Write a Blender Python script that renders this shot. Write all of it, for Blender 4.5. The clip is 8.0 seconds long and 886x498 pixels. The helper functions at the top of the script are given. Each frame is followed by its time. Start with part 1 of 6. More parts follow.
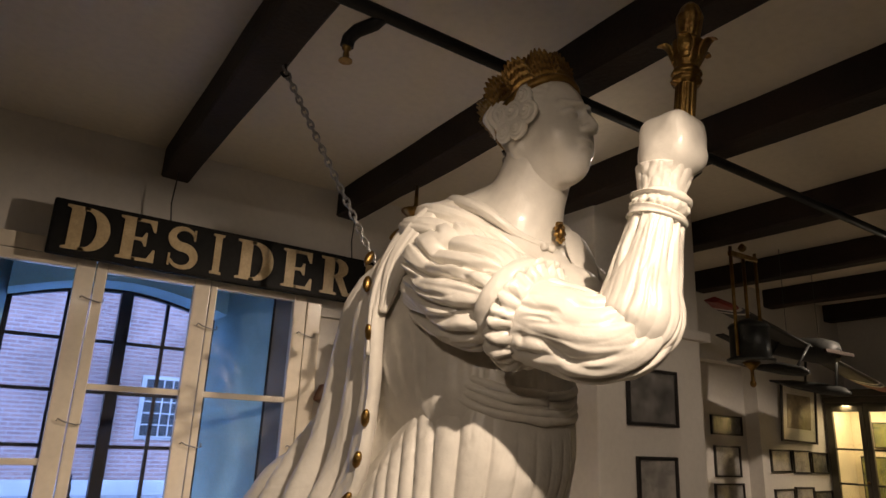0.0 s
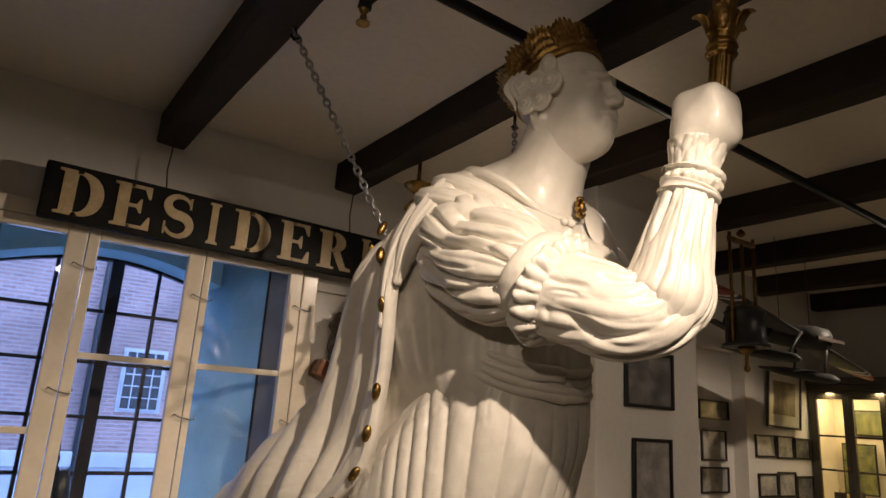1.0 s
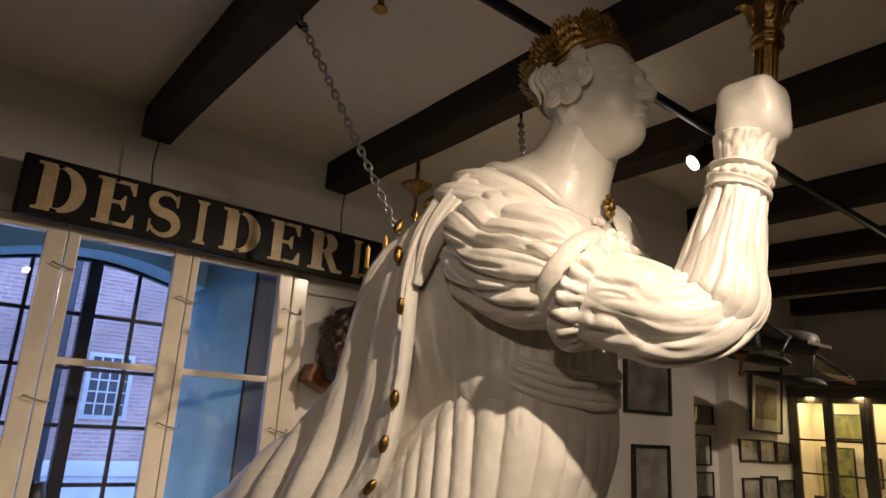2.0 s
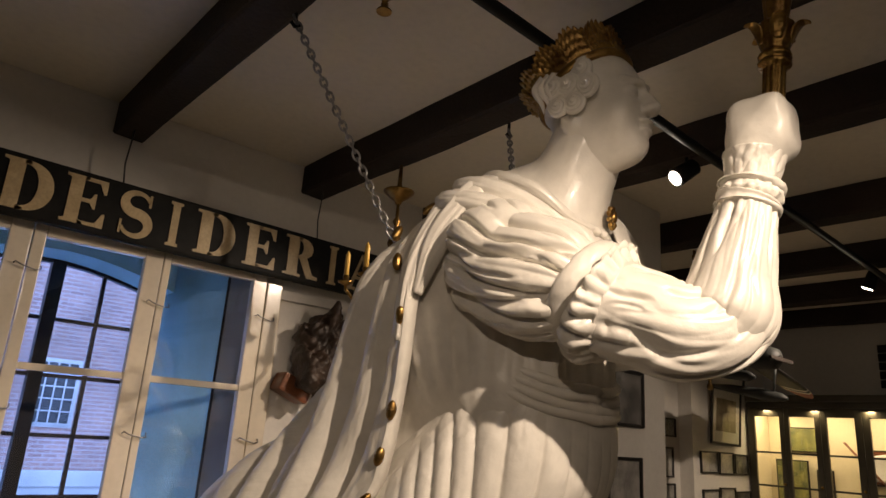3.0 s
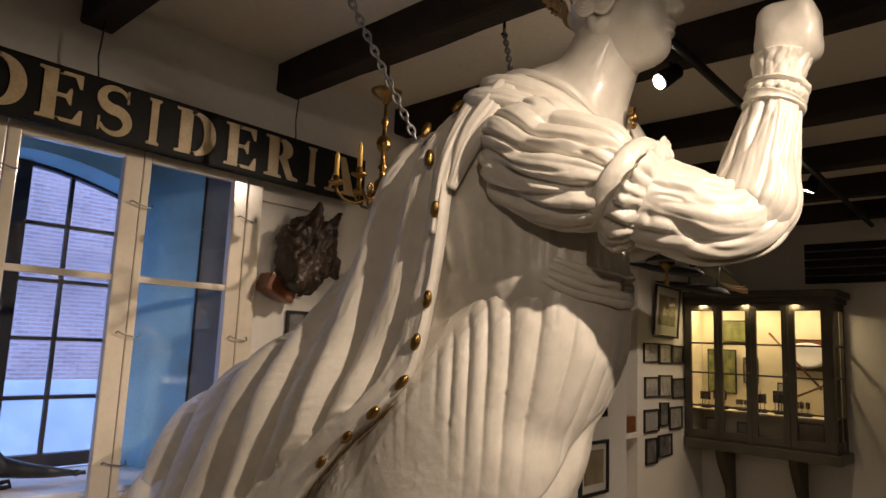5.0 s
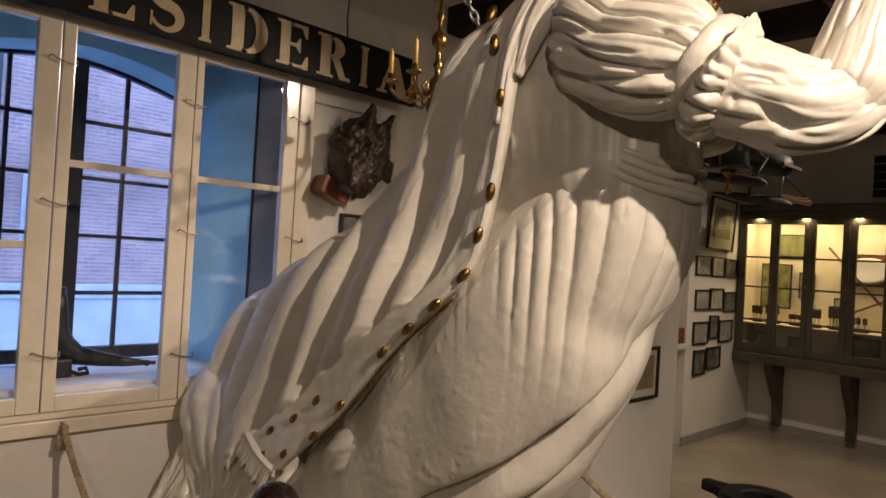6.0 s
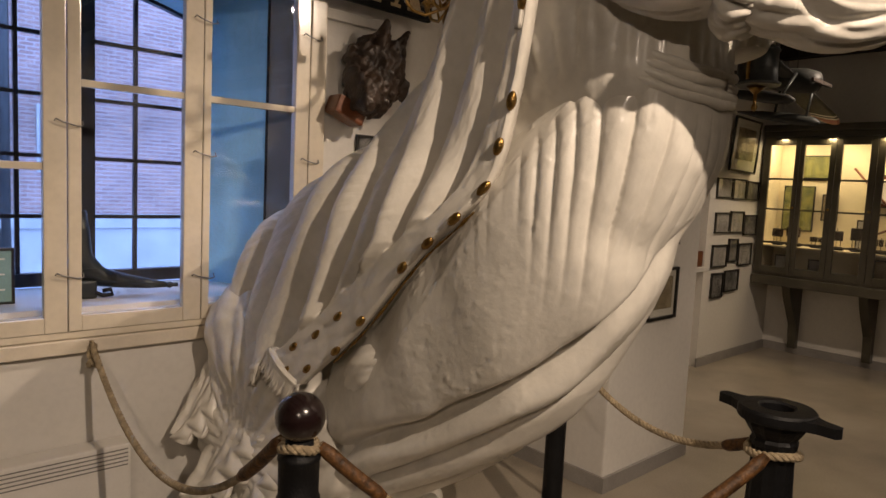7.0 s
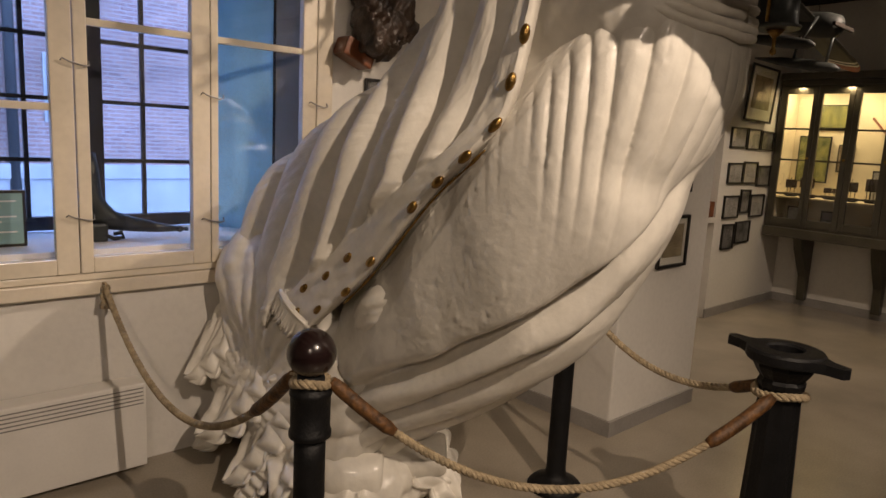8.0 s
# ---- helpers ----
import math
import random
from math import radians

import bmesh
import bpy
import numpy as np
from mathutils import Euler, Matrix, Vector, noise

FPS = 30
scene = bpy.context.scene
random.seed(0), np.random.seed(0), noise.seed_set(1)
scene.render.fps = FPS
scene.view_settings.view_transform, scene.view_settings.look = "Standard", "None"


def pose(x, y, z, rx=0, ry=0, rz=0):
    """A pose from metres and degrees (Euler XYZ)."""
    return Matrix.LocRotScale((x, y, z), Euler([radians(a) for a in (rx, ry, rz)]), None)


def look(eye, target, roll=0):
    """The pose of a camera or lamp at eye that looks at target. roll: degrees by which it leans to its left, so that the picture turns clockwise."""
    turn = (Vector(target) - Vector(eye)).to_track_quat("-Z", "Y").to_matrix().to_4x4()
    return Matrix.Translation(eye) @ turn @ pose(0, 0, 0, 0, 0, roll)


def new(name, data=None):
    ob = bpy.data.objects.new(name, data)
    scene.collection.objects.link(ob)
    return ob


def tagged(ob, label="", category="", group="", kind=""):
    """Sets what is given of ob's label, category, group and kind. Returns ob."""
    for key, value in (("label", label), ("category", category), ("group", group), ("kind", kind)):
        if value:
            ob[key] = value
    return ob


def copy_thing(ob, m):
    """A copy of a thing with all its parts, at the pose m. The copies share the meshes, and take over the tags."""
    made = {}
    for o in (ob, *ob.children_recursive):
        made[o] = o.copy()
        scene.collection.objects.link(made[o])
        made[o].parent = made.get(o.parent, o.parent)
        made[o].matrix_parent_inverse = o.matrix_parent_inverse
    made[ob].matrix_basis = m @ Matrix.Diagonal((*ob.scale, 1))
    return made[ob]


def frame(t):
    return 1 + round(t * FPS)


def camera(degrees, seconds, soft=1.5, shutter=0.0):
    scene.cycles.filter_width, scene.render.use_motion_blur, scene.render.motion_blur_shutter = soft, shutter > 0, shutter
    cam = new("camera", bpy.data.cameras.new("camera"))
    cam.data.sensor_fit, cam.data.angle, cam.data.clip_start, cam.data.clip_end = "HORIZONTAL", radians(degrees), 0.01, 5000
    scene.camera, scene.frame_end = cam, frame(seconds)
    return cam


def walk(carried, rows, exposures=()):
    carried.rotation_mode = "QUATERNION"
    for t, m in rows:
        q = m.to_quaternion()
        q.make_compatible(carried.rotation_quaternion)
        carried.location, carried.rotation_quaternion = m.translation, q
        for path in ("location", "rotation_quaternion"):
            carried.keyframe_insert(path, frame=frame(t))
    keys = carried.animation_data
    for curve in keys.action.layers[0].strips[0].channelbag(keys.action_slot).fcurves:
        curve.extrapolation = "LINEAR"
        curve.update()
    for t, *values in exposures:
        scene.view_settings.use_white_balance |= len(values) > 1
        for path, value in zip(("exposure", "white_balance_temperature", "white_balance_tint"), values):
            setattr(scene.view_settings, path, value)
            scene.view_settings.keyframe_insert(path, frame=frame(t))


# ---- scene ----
cam = camera(67.2, 8.0)
PATH = [
    (0, (1.15, 2.788, 1.638), (2.192, 4.407, 2.18), 2.5),
    (0.5, (1.121, 2.819, 1.633), (2.209, 4.418, 2.142), 3.5),
    (1, (1.107, 2.88, 1.623), (2.201, 4.481, 2.113), 3.7),
    (1.5, (1.078, 2.968, 1.626), (2.206, 4.544, 2.121), 3.4),
    (3, (0.991, 3.128, 1.625), (2.249, 4.586, 2.167), 3.8),
    (3.5, (0.93, 3.178, 1.625), (2.257, 4.571, 2.174), 3.4),
    (4, (0.873, 3.219, 1.622), (2.268, 4.556, 2.137), 2.3),
    (4.2, (0.854, 3.235, 1.616), (2.281, 4.554, 2.09), 1.6),
    (5.3, (0.764, 3.275, 1.548), (2.204, 4.648, 1.754), 2.6),
    (5.5, (0.769, 3.293, 1.535), (2.188, 4.693, 1.695), 2.8),
    (6, (0.77, 3.315, 1.512), (2.153, 4.76, 1.535), 3.3),
    (6.5, (0.77, 3.329, 1.494), (2.129, 4.793, 1.405), 3.3),
    (7, (0.777, 3.336, 1.47), (2.128, 4.798, 1.28), 2.8),
    (7.5, (0.777, 3.338, 1.452), (2.116, 4.797, 1.17), 2.9),
    (8, (0.778, 3.34, 1.429), (2.103, 4.802, 1.102), 3.0),
]
walk(cam, [(t, look(eye, target, roll)) for t, eye, target, roll in PATH], exposures=[(0.0, 0.34, 6500, 18), (4.2, 0.28, 6500, 18), (5.5, 0.34, 6500, 18), (8.0, 0.44, 6500, 18)])

# ---- world and light ----
world = bpy.data.worlds.new("dusk")
scene.world = world
world.use_nodes = True
wn = world.node_tree.nodes
wn["Background"].inputs[0].default_value = (0.23, 0.40, 0.86, 1)
wn["Background"].inputs[1].default_value = 4.8


def spot_lamp(name, eye, target, watts, cone, blend=0.35, colour=(1.0, 0.80, 0.56), radius=0.02):
    data = bpy.data.lights.new(name, "SPOT")
    data.energy, data.spot_size, data.spot_blend, data.color, data.shadow_soft_size = watts, radians(cone), blend, colour, radius
    ob = new(name, data)
    ob.matrix_world = look(eye, target)
    return ob


# lamps: place, aim, height of the fixing
WARM = (1.0, 0.82, 0.60)
# the last two are unseen fill lamps, added to brighten pier, floor and figurehead
SPOTS = [((1.62, 2.46, 2.72), (2.10, 5.05, 0.60), 2.975), ((3.345, 4.44, 2.70), (1.25, 5.9, 0.85), 2.8), ((5.64, 4.44, 2.68), (5.75, 5.5, 0.5), 2.975), ((4.3, 2.2, 2.70), (3.95, 4.75, 0.6), 2.975), ((-0.6, 1.9, 2.72), (2.1, 4.8, 0.9), 2.975)]
for (eye, target, top), (watts, cone) in zip(SPOTS, ((164, 62), (90, 80), (64, 105), (46, 75), (58, 62))):
    aim = (Vector(target) - Vector(eye)).normalized()
    spot_lamp("spot_and_fill_light", Vector(eye) + aim * 0.004, target, watts, cone, 0.6, WARM)
for k, yy in enumerate((4.98, 5.40, 5.80)):
    strip = bpy.data.lights.new("cabinet_strip_light", "AREA")
    strip.shape, strip.size, strip.size_y, strip.energy, strip.color = "RECTANGLE", 0.06, 0.34, 4.2, (1.0, 0.79, 0.42)
    new("cabinet_strip_light", strip).matrix_world = look((7.40, yy, 2.055), (7.50, yy, 1.0))


# ---- materials ----
def material(name, colour, rough=0.6, metal=0.0, vary=0.12, scale=6.0, bump=0.1, fine=90.0, tint=None, coat=0.0, spec=0.5):
    """Base colour broken up at two scales, with a matching relief."""
    m = bpy.data.materials.new(name)
    m.use_nodes = True
    nt = m.node_tree
    n, lk = nt.nodes, nt.links
    b = n["Principled BSDF"]
    co = n.new("ShaderNodeTexCoord")
    a = n.new("ShaderNodeTexNoise")
    a.inputs["Scale"].default_value, a.inputs["Detail"].default_value = scale, 6
    f = n.new("ShaderNodeTexNoise")
    f.inputs["Scale"].default_value, f.inputs["Detail"].default_value = fine, 4
    lk.new(co.outputs["Object"], a.inputs["Vector"])
    lk.new(co.outputs["Object"], f.inputs["Vector"])
    ramp = n.new("ShaderNodeValToRGB")
    dark = tint or tuple(c * (1 - 2.2 * vary) for c in colour)
    ramp.color_ramp.elements[0].position, ramp.color_ramp.elements[1].position = 0.32, 0.68
    ramp.color_ramp.elements[0].color = (*[max(0, c) for c in dark], 1)
    ramp.color_ramp.elements[1].color = (*colour, 1)
    lk.new(a.outputs["Fac"], ramp.inputs[0])
    mix = n.new("ShaderNodeMix")
    mix.data_type, mix.blend_type = "RGBA", "MULTIPLY"
    mix.inputs[0].default_value = min(1, vary * 2.5)
    r2 = n.new("ShaderNodeValToRGB")
    r2.color_ramp.elements[0].color, r2.color_ramp.elements[1].color = (0.6, 0.6, 0.6, 1), (1, 1, 1, 1)
    r2.color_ramp.elements[0].position, r2.color_ramp.elements[1].position = 0.3, 0.6
    lk.new(f.outputs["Fac"], r2.inputs[0])
    lk.new(ramp.outputs[0], mix.inputs[6])
    lk.new(r2.outputs[0], mix.inputs[7])
    lk.new(mix.outputs[2], b.inputs["Base Color"])
    b.inputs["Roughness"].default_value, b.inputs["Metallic"].default_value = rough, metal
    b.inputs["Coat Weight"].default_value = coat
    b.inputs["Coat Roughness"].default_value = 0.12
    b.inputs["Specular IOR Level"].default_value = spec
    if bump:
        bp = n.new("ShaderNodeBump")
        bp.inputs["Strength"].default_value, bp.inputs["Distance"].default_value = bump, 0.01
        add = n.new("ShaderNodeMath")
        lk.new(a.outputs["Fac"], add.inputs[0])
        lk.new(f.outputs["Fac"], add.inputs[1])
        lk.new(add.outputs[0], bp.inputs["Height"])
        lk.new(bp.outputs[0], b.inputs["Normal"])
    return m


def glass_material(name, tint=(1, 1, 1), rough=0.0):
    """Thin pane: clear, with a mirror share that grows at grazing angles."""
    m = bpy.data.materials.new(name)
    m.use_nodes = True
    nt = m.node_tree
    n, lk = nt.nodes, nt.links
    n.remove(n["Principled BSDF"])
    tr, gl, mx, lw = n.new("ShaderNodeBsdfTransparent"), n.new("ShaderNodeBsdfGlossy"), n.new("ShaderNodeMixShader"), n.new("ShaderNodeLayerWeight")
    pw, ma = n.new("ShaderNodeMath"), n.new("ShaderNodeMath")
    tr.inputs[0].default_value = (*tint, 1)
    gl.inputs["Roughness"].default_value = rough
    lw.inputs["Blend"].default_value = 0.5
    pw.operation, ma.operation = "POWER", "MULTIPLY_ADD"
    pw.inputs[1].default_value, ma.inputs[1].default_value, ma.inputs[2].default_value = 5.0, 0.9, 0.035
    lk.new(lw.outputs["Facing"], pw.inputs[0])
    lk.new(pw.outputs[0], ma.inputs[0])
    lk.new(ma.outputs[0], mx.inputs[0])
    lk.new(tr.outputs[0], mx.inputs[1])
    lk.new(gl.outputs[0], mx.inputs[2])
    lk.new(mx.outputs[0], n["Material Output"].inputs[0])
    return m


def glow_material(name, colour, strength):
    m = bpy.data.materials.new(name)
    m.use_nodes = True
    b = m.node_tree.nodes["Principled BSDF"]
    b.inputs["Base Color"].default_value = (*colour, 1)
    b.inputs["Emission Color"].default_value, b.inputs["Emission Strength"].default_value = (*colour, 1), strength
    return m


def brick_material(name):
    m = bpy.data.materials.new(name)
    m.use_nodes = True
    nt = m.node_tree
    n, lk = nt.nodes, nt.links
    b = n["Principled BSDF"]
    co, mp, br = n.new("ShaderNodeTexCoord"), n.new("ShaderNodeMapping"), n.new("ShaderNodeTexBrick")
    mp.inputs["Rotation"].default_value = (radians(90), 0, 0)
    lk.new(co.outputs["Object"], mp.inputs[0])
    lk.new(mp.outputs[0], br.inputs["Vector"])
    br.inputs["Scale"].default_value = 1.0
    br.inputs["Brick Width"].default_value, br.inputs["Row Height"].default_value, br.inputs["Mortar Size"].default_value = 0.24, 0.075, 0.012
    br.inputs["Color1"].default_value, br.inputs["Color2"].default_value, br.inputs["Mortar"].default_value = (0.36, 0.21, 0.17, 1), (0.26, 0.15, 0.13, 1), (0.36, 0.29, 0.27, 1)
    ns, mx = n.new("ShaderNodeTexNoise"), n.new("ShaderNodeMix")
    ns.inputs["Scale"].default_value = 0.8
    mx.data_type, mx.blend_type = "RGBA", "OVERLAY"
    mx.inputs[0].default_value = 0.6
    lk.new(co.outputs["Object"], ns.inputs["Vector"])
    lk.new(br.outputs[0], mx.inputs[6])
    lk.new(ns.outputs["Fac"], mx.inputs[7])
    lk.new(mx.outputs[2], b.inputs["Base Color"])
    b.inputs["Roughness"].default_value = 0.9
    return m


WALL = material("white_plaster", (0.74, 0.71, 0.66), 0.75, vary=0.05, scale=1.3, bump=0.12, fine=35)
CEIL = material("ceiling_plaster", (0.76, 0.70, 0.58), 0.85, vary=0.06, scale=0.9, bump=0.1, fine=30)
BEAM = material("dark_stained_timber", (0.030, 0.018, 0.012), 0.82, vary=0.25, scale=3.0, bump=0.35, fine=60)
FLOOR = material("grey_sheet_floor", (0.42, 0.365, 0.29), 0.22, vary=0.14, scale=1.6, bump=0.02, fine=120)
SKIRT = material("grey_painted_skirting", (0.33, 0.31, 0.29), 0.5, vary=0.1)
STATUE = material("white_oil_paint_on_wood", (0.80, 0.76, 0.68), 0.38, vary=0.07, scale=7.0, bump=0.20, fine=34, coat=0.18)
GOLD = material("gilding", (0.46, 0.29, 0.09), 0.36, 1.0, vary=0.22, scale=25, bump=0.25, fine=130, tint=(0.22, 0.12, 0.04))
CREAM = material("cream_gloss_paint", (0.76, 0.68, 0.55), 0.22, vary=0.05, scale=7, bump=0.05, fine=40, coat=0.4)
APRON = material("cream_window_board", (0.74, 0.66, 0.54), 0.35, vary=0.05)
IRONWIN = material("black_window_iron", (0.018, 0.018, 0.022), 0.5, vary=0.1)
BLACK = material("black_iron_paint", (0.006, 0.006, 0.007), 0.55, vary=0.2, scale=20, bump=0.2, fine=120, spec=0.3)
BALLW = material("dark_turned_wood", (0.020, 0.010, 0.010), 0.22, vary=0.2, scale=12, bump=0.03, coat=0.3)
ROPE = material("manila_rope", (0.52, 0.41, 0.26), 0.9, vary=0.2, scale=40, bump=0.5, fine=220)
LEATHER = material("tan_leather_sleeve", (0.19, 0.085, 0.025), 0.55, vary=0.32, scale=45, bump=0.3)
STEEL = material("galvanised_chain_steel", (0.42, 0.41, 0.40), 0.38, 0.9, vary=0.2, scale=40)
SIGNB = material("black_sign_paint", (0.006, 0.0065, 0.007), 0.55, vary=0.3, scale=6, bump=0.12, fine=30, spec=0.15, tint=(0.014, 0.013, 0.012))
LETTER = material("ochre_letter_paint", (0.55, 0.43, 0.25), 0.45, vary=0.18, scale=9, bump=0.1, tint=(0.40, 0.30, 0.16))
BRASS = material("aged_brass", (0.33, 0.21, 0.07), 0.34, 1.0, vary=0.2, scale=30, tint=(0.2, 0.11, 0.03))
CANDLE = material("yellow_wax", (0.72, 0.45, 0.10), 0.5, vary=0.05)
CARVED = material("dark_carved_wood", (0.055, 0.032, 0.020), 0.45, vary=0.3, scale=14, bump=0.5, fine=70)
REDWOOD = material("red_brown_wood", (0.22, 0.075, 0.03), 0.35, vary=0.2, scale=12)
CABIN = material("grey_green_cabinet_paint", (0.085, 0.075, 0.052), 0.4, vary=0.15, scale=5)
CABBACK = material("cream_cabinet_lining", (0.76, 0.67, 0.46), 0.7, vary=0.05)
FRAMEB = material("black_picture_frame", (0.016, 0.014, 0.013), 0.35, vary=0.1)
GREYP = material("grey_photograph", (0.52, 0.50, 0.47), 0.5, vary=0.22, scale=11, bump=0, fine=40)
DARKP = material("dark_photograph", (0.30, 0.29, 0.28), 0.5, vary=0.35, scale=9, bump=0, fine=30, tint=(0.05, 0.05, 0.05))
PAPER = material("cream_paper_mount", (0.72, 0.69, 0.60), 0.7, vary=0.04)
SEPIA = material("sepia_print", (0.40, 0.33, 0.20), 0.6, vary=0.3, scale=12, bump=0, tint=(0.16, 0.12, 0.07))
GREENP = material("green_gold_painting", (0.34, 0.33, 0.10), 0.5, vary=0.4, scale=14, bump=0, tint=(0.10, 0.12, 0.05))
BRICK = brick_material("old_brick")
STONE = material("pale_plinth_stone", (0.50, 0.50, 0.48), 0.85, vary=0.1, scale=2)
SNOW = material("wet_paving", (0.40, 0.42, 0.45), 0.8, vary=0.15, scale=1)
PANE = glass_material("window_glass")
RADW = material("white_radiator_enamel", (0.78, 0.75, 0.70), 0.35, vary=0.03, bump=0.03)
DARKG = material("dark_grey_metal", (0.05, 0.055, 0.055), 0.4, 0.4, vary=0.2, scale=12)
GREENG = material("grey_green_aircraft_paint", (0.032, 0.034, 0.032), 0.6, vary=0.2, scale=8)
REDP = material("red_paint", (0.32, 0.035, 0.03), 0.5, vary=0.15)
WHITEP = material("white_paint", (0.75, 0.72, 0.68), 0.5, vary=0.05)
BLUEP = material("navy_paint", (0.015, 0.02, 0.06), 0.5, vary=0.1)
# reveal limewash: the blue of skylight falling on it is put into the colour
REVEAL = material("limewash_with_sky_blue", (0.42, 0.78, 0.94), 0.8, vary=0.12, scale=2.5, bump=0.2)
LINING = material("grey_lining_board", (0.30, 0.29, 0.27), 0.6, vary=0.1)
GLOW = glow_material("lamp_glow", (1.0, 0.88, 0.68), 60)
TEAL = material("teal_label_card", (0.22, 0.36, 0.34), 0.5, vary=0.05)


# ---- mesh tools ----
def box(bm, lo, hi, bevel=0.0, m=None):
    lo, hi = Vector(lo), Vector(hi)
    c, s = (lo + hi) / 2, hi - lo
    vs = bmesh.ops.create_cube(bm, size=1.0, matrix=Matrix.Translation(c) @ Matrix.Diagonal((*s, 1)))["verts"]
    if bevel:
        es = list({e for v in vs for e in v.link_edges})
        r = bmesh.ops.bevel(bm, geom=es, offset=bevel, segments=2, affect="EDGES", profile=0.6)
        vs = list({v for f in r["faces"] for v in f.verts} | {v for v in vs if v.is_valid})
    if m:
        bmesh.ops.transform(bm, matrix=m, verts=vs)
    return vs


def sweep(bm, points, radii, seg=10, close=False, cap=True):
    """A tube along points; radii: one number, or one a point."""
    pts = [Vector(p) for p in points]
    n = len(pts)
    rr = [radii] * n if isinstance(radii, (int, float)) else list(radii)
    rings, up = [], None
    for i, p in enumerate(pts):
        d = (pts[(i + 1) % n] - pts[i - 1]) if close else (pts[min(i + 1, n - 1)] - pts[max(i - 1, 0)])
        d.normalize()
        if up is None:
            up = d.orthogonal().normalized()
        up = (up - d * up.dot(d)).normalized()
        side = d.cross(up)
        rings.append([bm.verts.new(p + (math.cos(a) * up + math.sin(a) * side) * rr[i]) for a in (2 * math.pi * k / seg for k in range(seg))])
    for i in range(n if close else n - 1):
        a, b = rings[i], rings[(i + 1) % n]
        for k in range(seg):
            f = bm.faces.new((a[k], a[(k + 1) % seg], b[(k + 1) % seg], b[k]))
            f.smooth = True
    if cap and not close:
        bm.faces.new(rings[0][::-1])
        bm.faces.new(rings[-1])
    return rings


def lathe(bm, at, profile, seg=24, m=None):
    """Turned shape on a vertical axis; profile: (radius, height) from the bottom up."""
    rings = []
    for r, h in profile:
        ring = []
        for k in range(seg):
            a = 2 * math.pi * k / seg
            v = Vector((r * math.cos(a), r * math.sin(a), h))
            ring.append(bm.verts.new((m @ v if m else v) + Vector(at)))
        rings.append(ring)
    for a, b in zip(rings, rings[1:]):
        for k in range(seg):
            f = bm.faces.new((a[k], a[(k + 1) % seg], b[(k + 1) % seg], b[k]))
            f.smooth = True
    bm.faces.new(rings[0][::-1])
    bm.faces.new(rings[-1])


def prism(bm, outline, y0, y1):
    """An upright outline of (x, z) points, between two depths y."""
    a = [bm.verts.new((x, y0, z)) for x, z in outline]
    b = [bm.verts.new((x, y1, z)) for x, z in outline]
    bm.faces.new(a)
    bm.faces.new(b[::-1])
    for k in range(len(a)):
        bm.faces.new((a[k - 1], a[k], b[k], b[k - 1]))


def mesh_of(name, bm, mat):
    bmesh.ops.recalc_face_normals(bm, faces=bm.faces[:])
    me = bpy.data.meshes.new(name)
    bm.to_mesh(me)
    bm.free()
    for x in mat if isinstance(mat, (list, tuple)) else (mat,):
        me.materials.append(x)
    return me


def part(name, bm, mat, parent, label=""):
    ob = new(name, mesh_of(name, bm, mat))
    ob.parent = parent
    if parent.parent is None:
        ob.matrix_parent_inverse = parent.matrix_basis.inverted()
    return tagged(ob, label)


def thing(name, at, label, category, group="", kind=""):
    ob = new(name)
    ob.empty_display_size = 0.1
    ob.location = at
    return tagged(ob, label, category, group, kind)


def solid(name, bm, mat, label="", category="", group="", kind=""):
    return tagged(new(name, mesh_of(name, bm, mat)), label, category, group, kind)


def slab(name, lo, hi, mat, label, bevel=0.0, category="wall"):
    bm = bmesh.new()
    box(bm, lo, hi, bevel)
    return solid(name, bm, mat, label, category, kind="structure")


# ---- structure ----
YW, YP, YG, XC, ZC = 6.16, 5.09, 6.0, 7.70, 2.97
slab("floor", (-2.6, -1.6, -0.12), (7.9, 6.9, 0.0), FLOOR, "smooth grey polished museum floor", category="floor")
slab("ceiling", (-2.6, -1.6, ZC), (7.9, 6.9, ZC + 0.12), CEIL, "white plastered ceiling between dark beams", category="ceiling")
# window wall, with its opening from x 0.90 to 2.44, z 0.90 to 2.34
bm = bmesh.new()
box(bm, (-2.6, YW, 0), (0.90, 6.86, ZC))
box(bm, (2.46, YW, 0), (3.60, 6.86, ZC))
box(bm, (0.90, YW, 0), (2.46, 6.86, 0.90))
box(bm, (0.90, YW, 2.42), (2.46, 6.86, ZC))
solid("wall_north", bm, WALL, "white plastered thick wall with a deep window", "wall", kind="structure")
slab("wall_pier", (3.54, YP, 0), (4.34, 6.86, ZC), WALL, "white plastered wall pier hung with framed papers", 0.012)
bm = bmesh.new()
box(bm, (4.34, 6.12, 0), (6.30, 6.86, ZC))
box(bm, (6.30, YG, 0), (7.9, 6.86, ZC))
box(bm, (4.34, YG, 2.30), (6.30, 6.12, ZC))
solid("wall_gallery", bm, WALL, "white plastered wall with a shallow niche", "wall", kind="structure")
slab("wall_east", (XC, -1.6, 0), (7.95, YG, ZC), WALL, "white plastered end wall behind the cabinet")
slab("wall_west", (-2.75, -1.6, 0), (-2.6, 6.2, ZC), WALL, "plain white plastered side wall")
slab("wall_south", (-2.75, -1.75, 0), (7.95, -1.6, ZC), WALL, "plain white plastered back wall")
slab("pier_ledge", (4.10, YP - 0.03, 2.20), (4.40, YP + 0.35, 2.255), WALL, "small white moulded ledge on the pier", 0.008, "ledge")
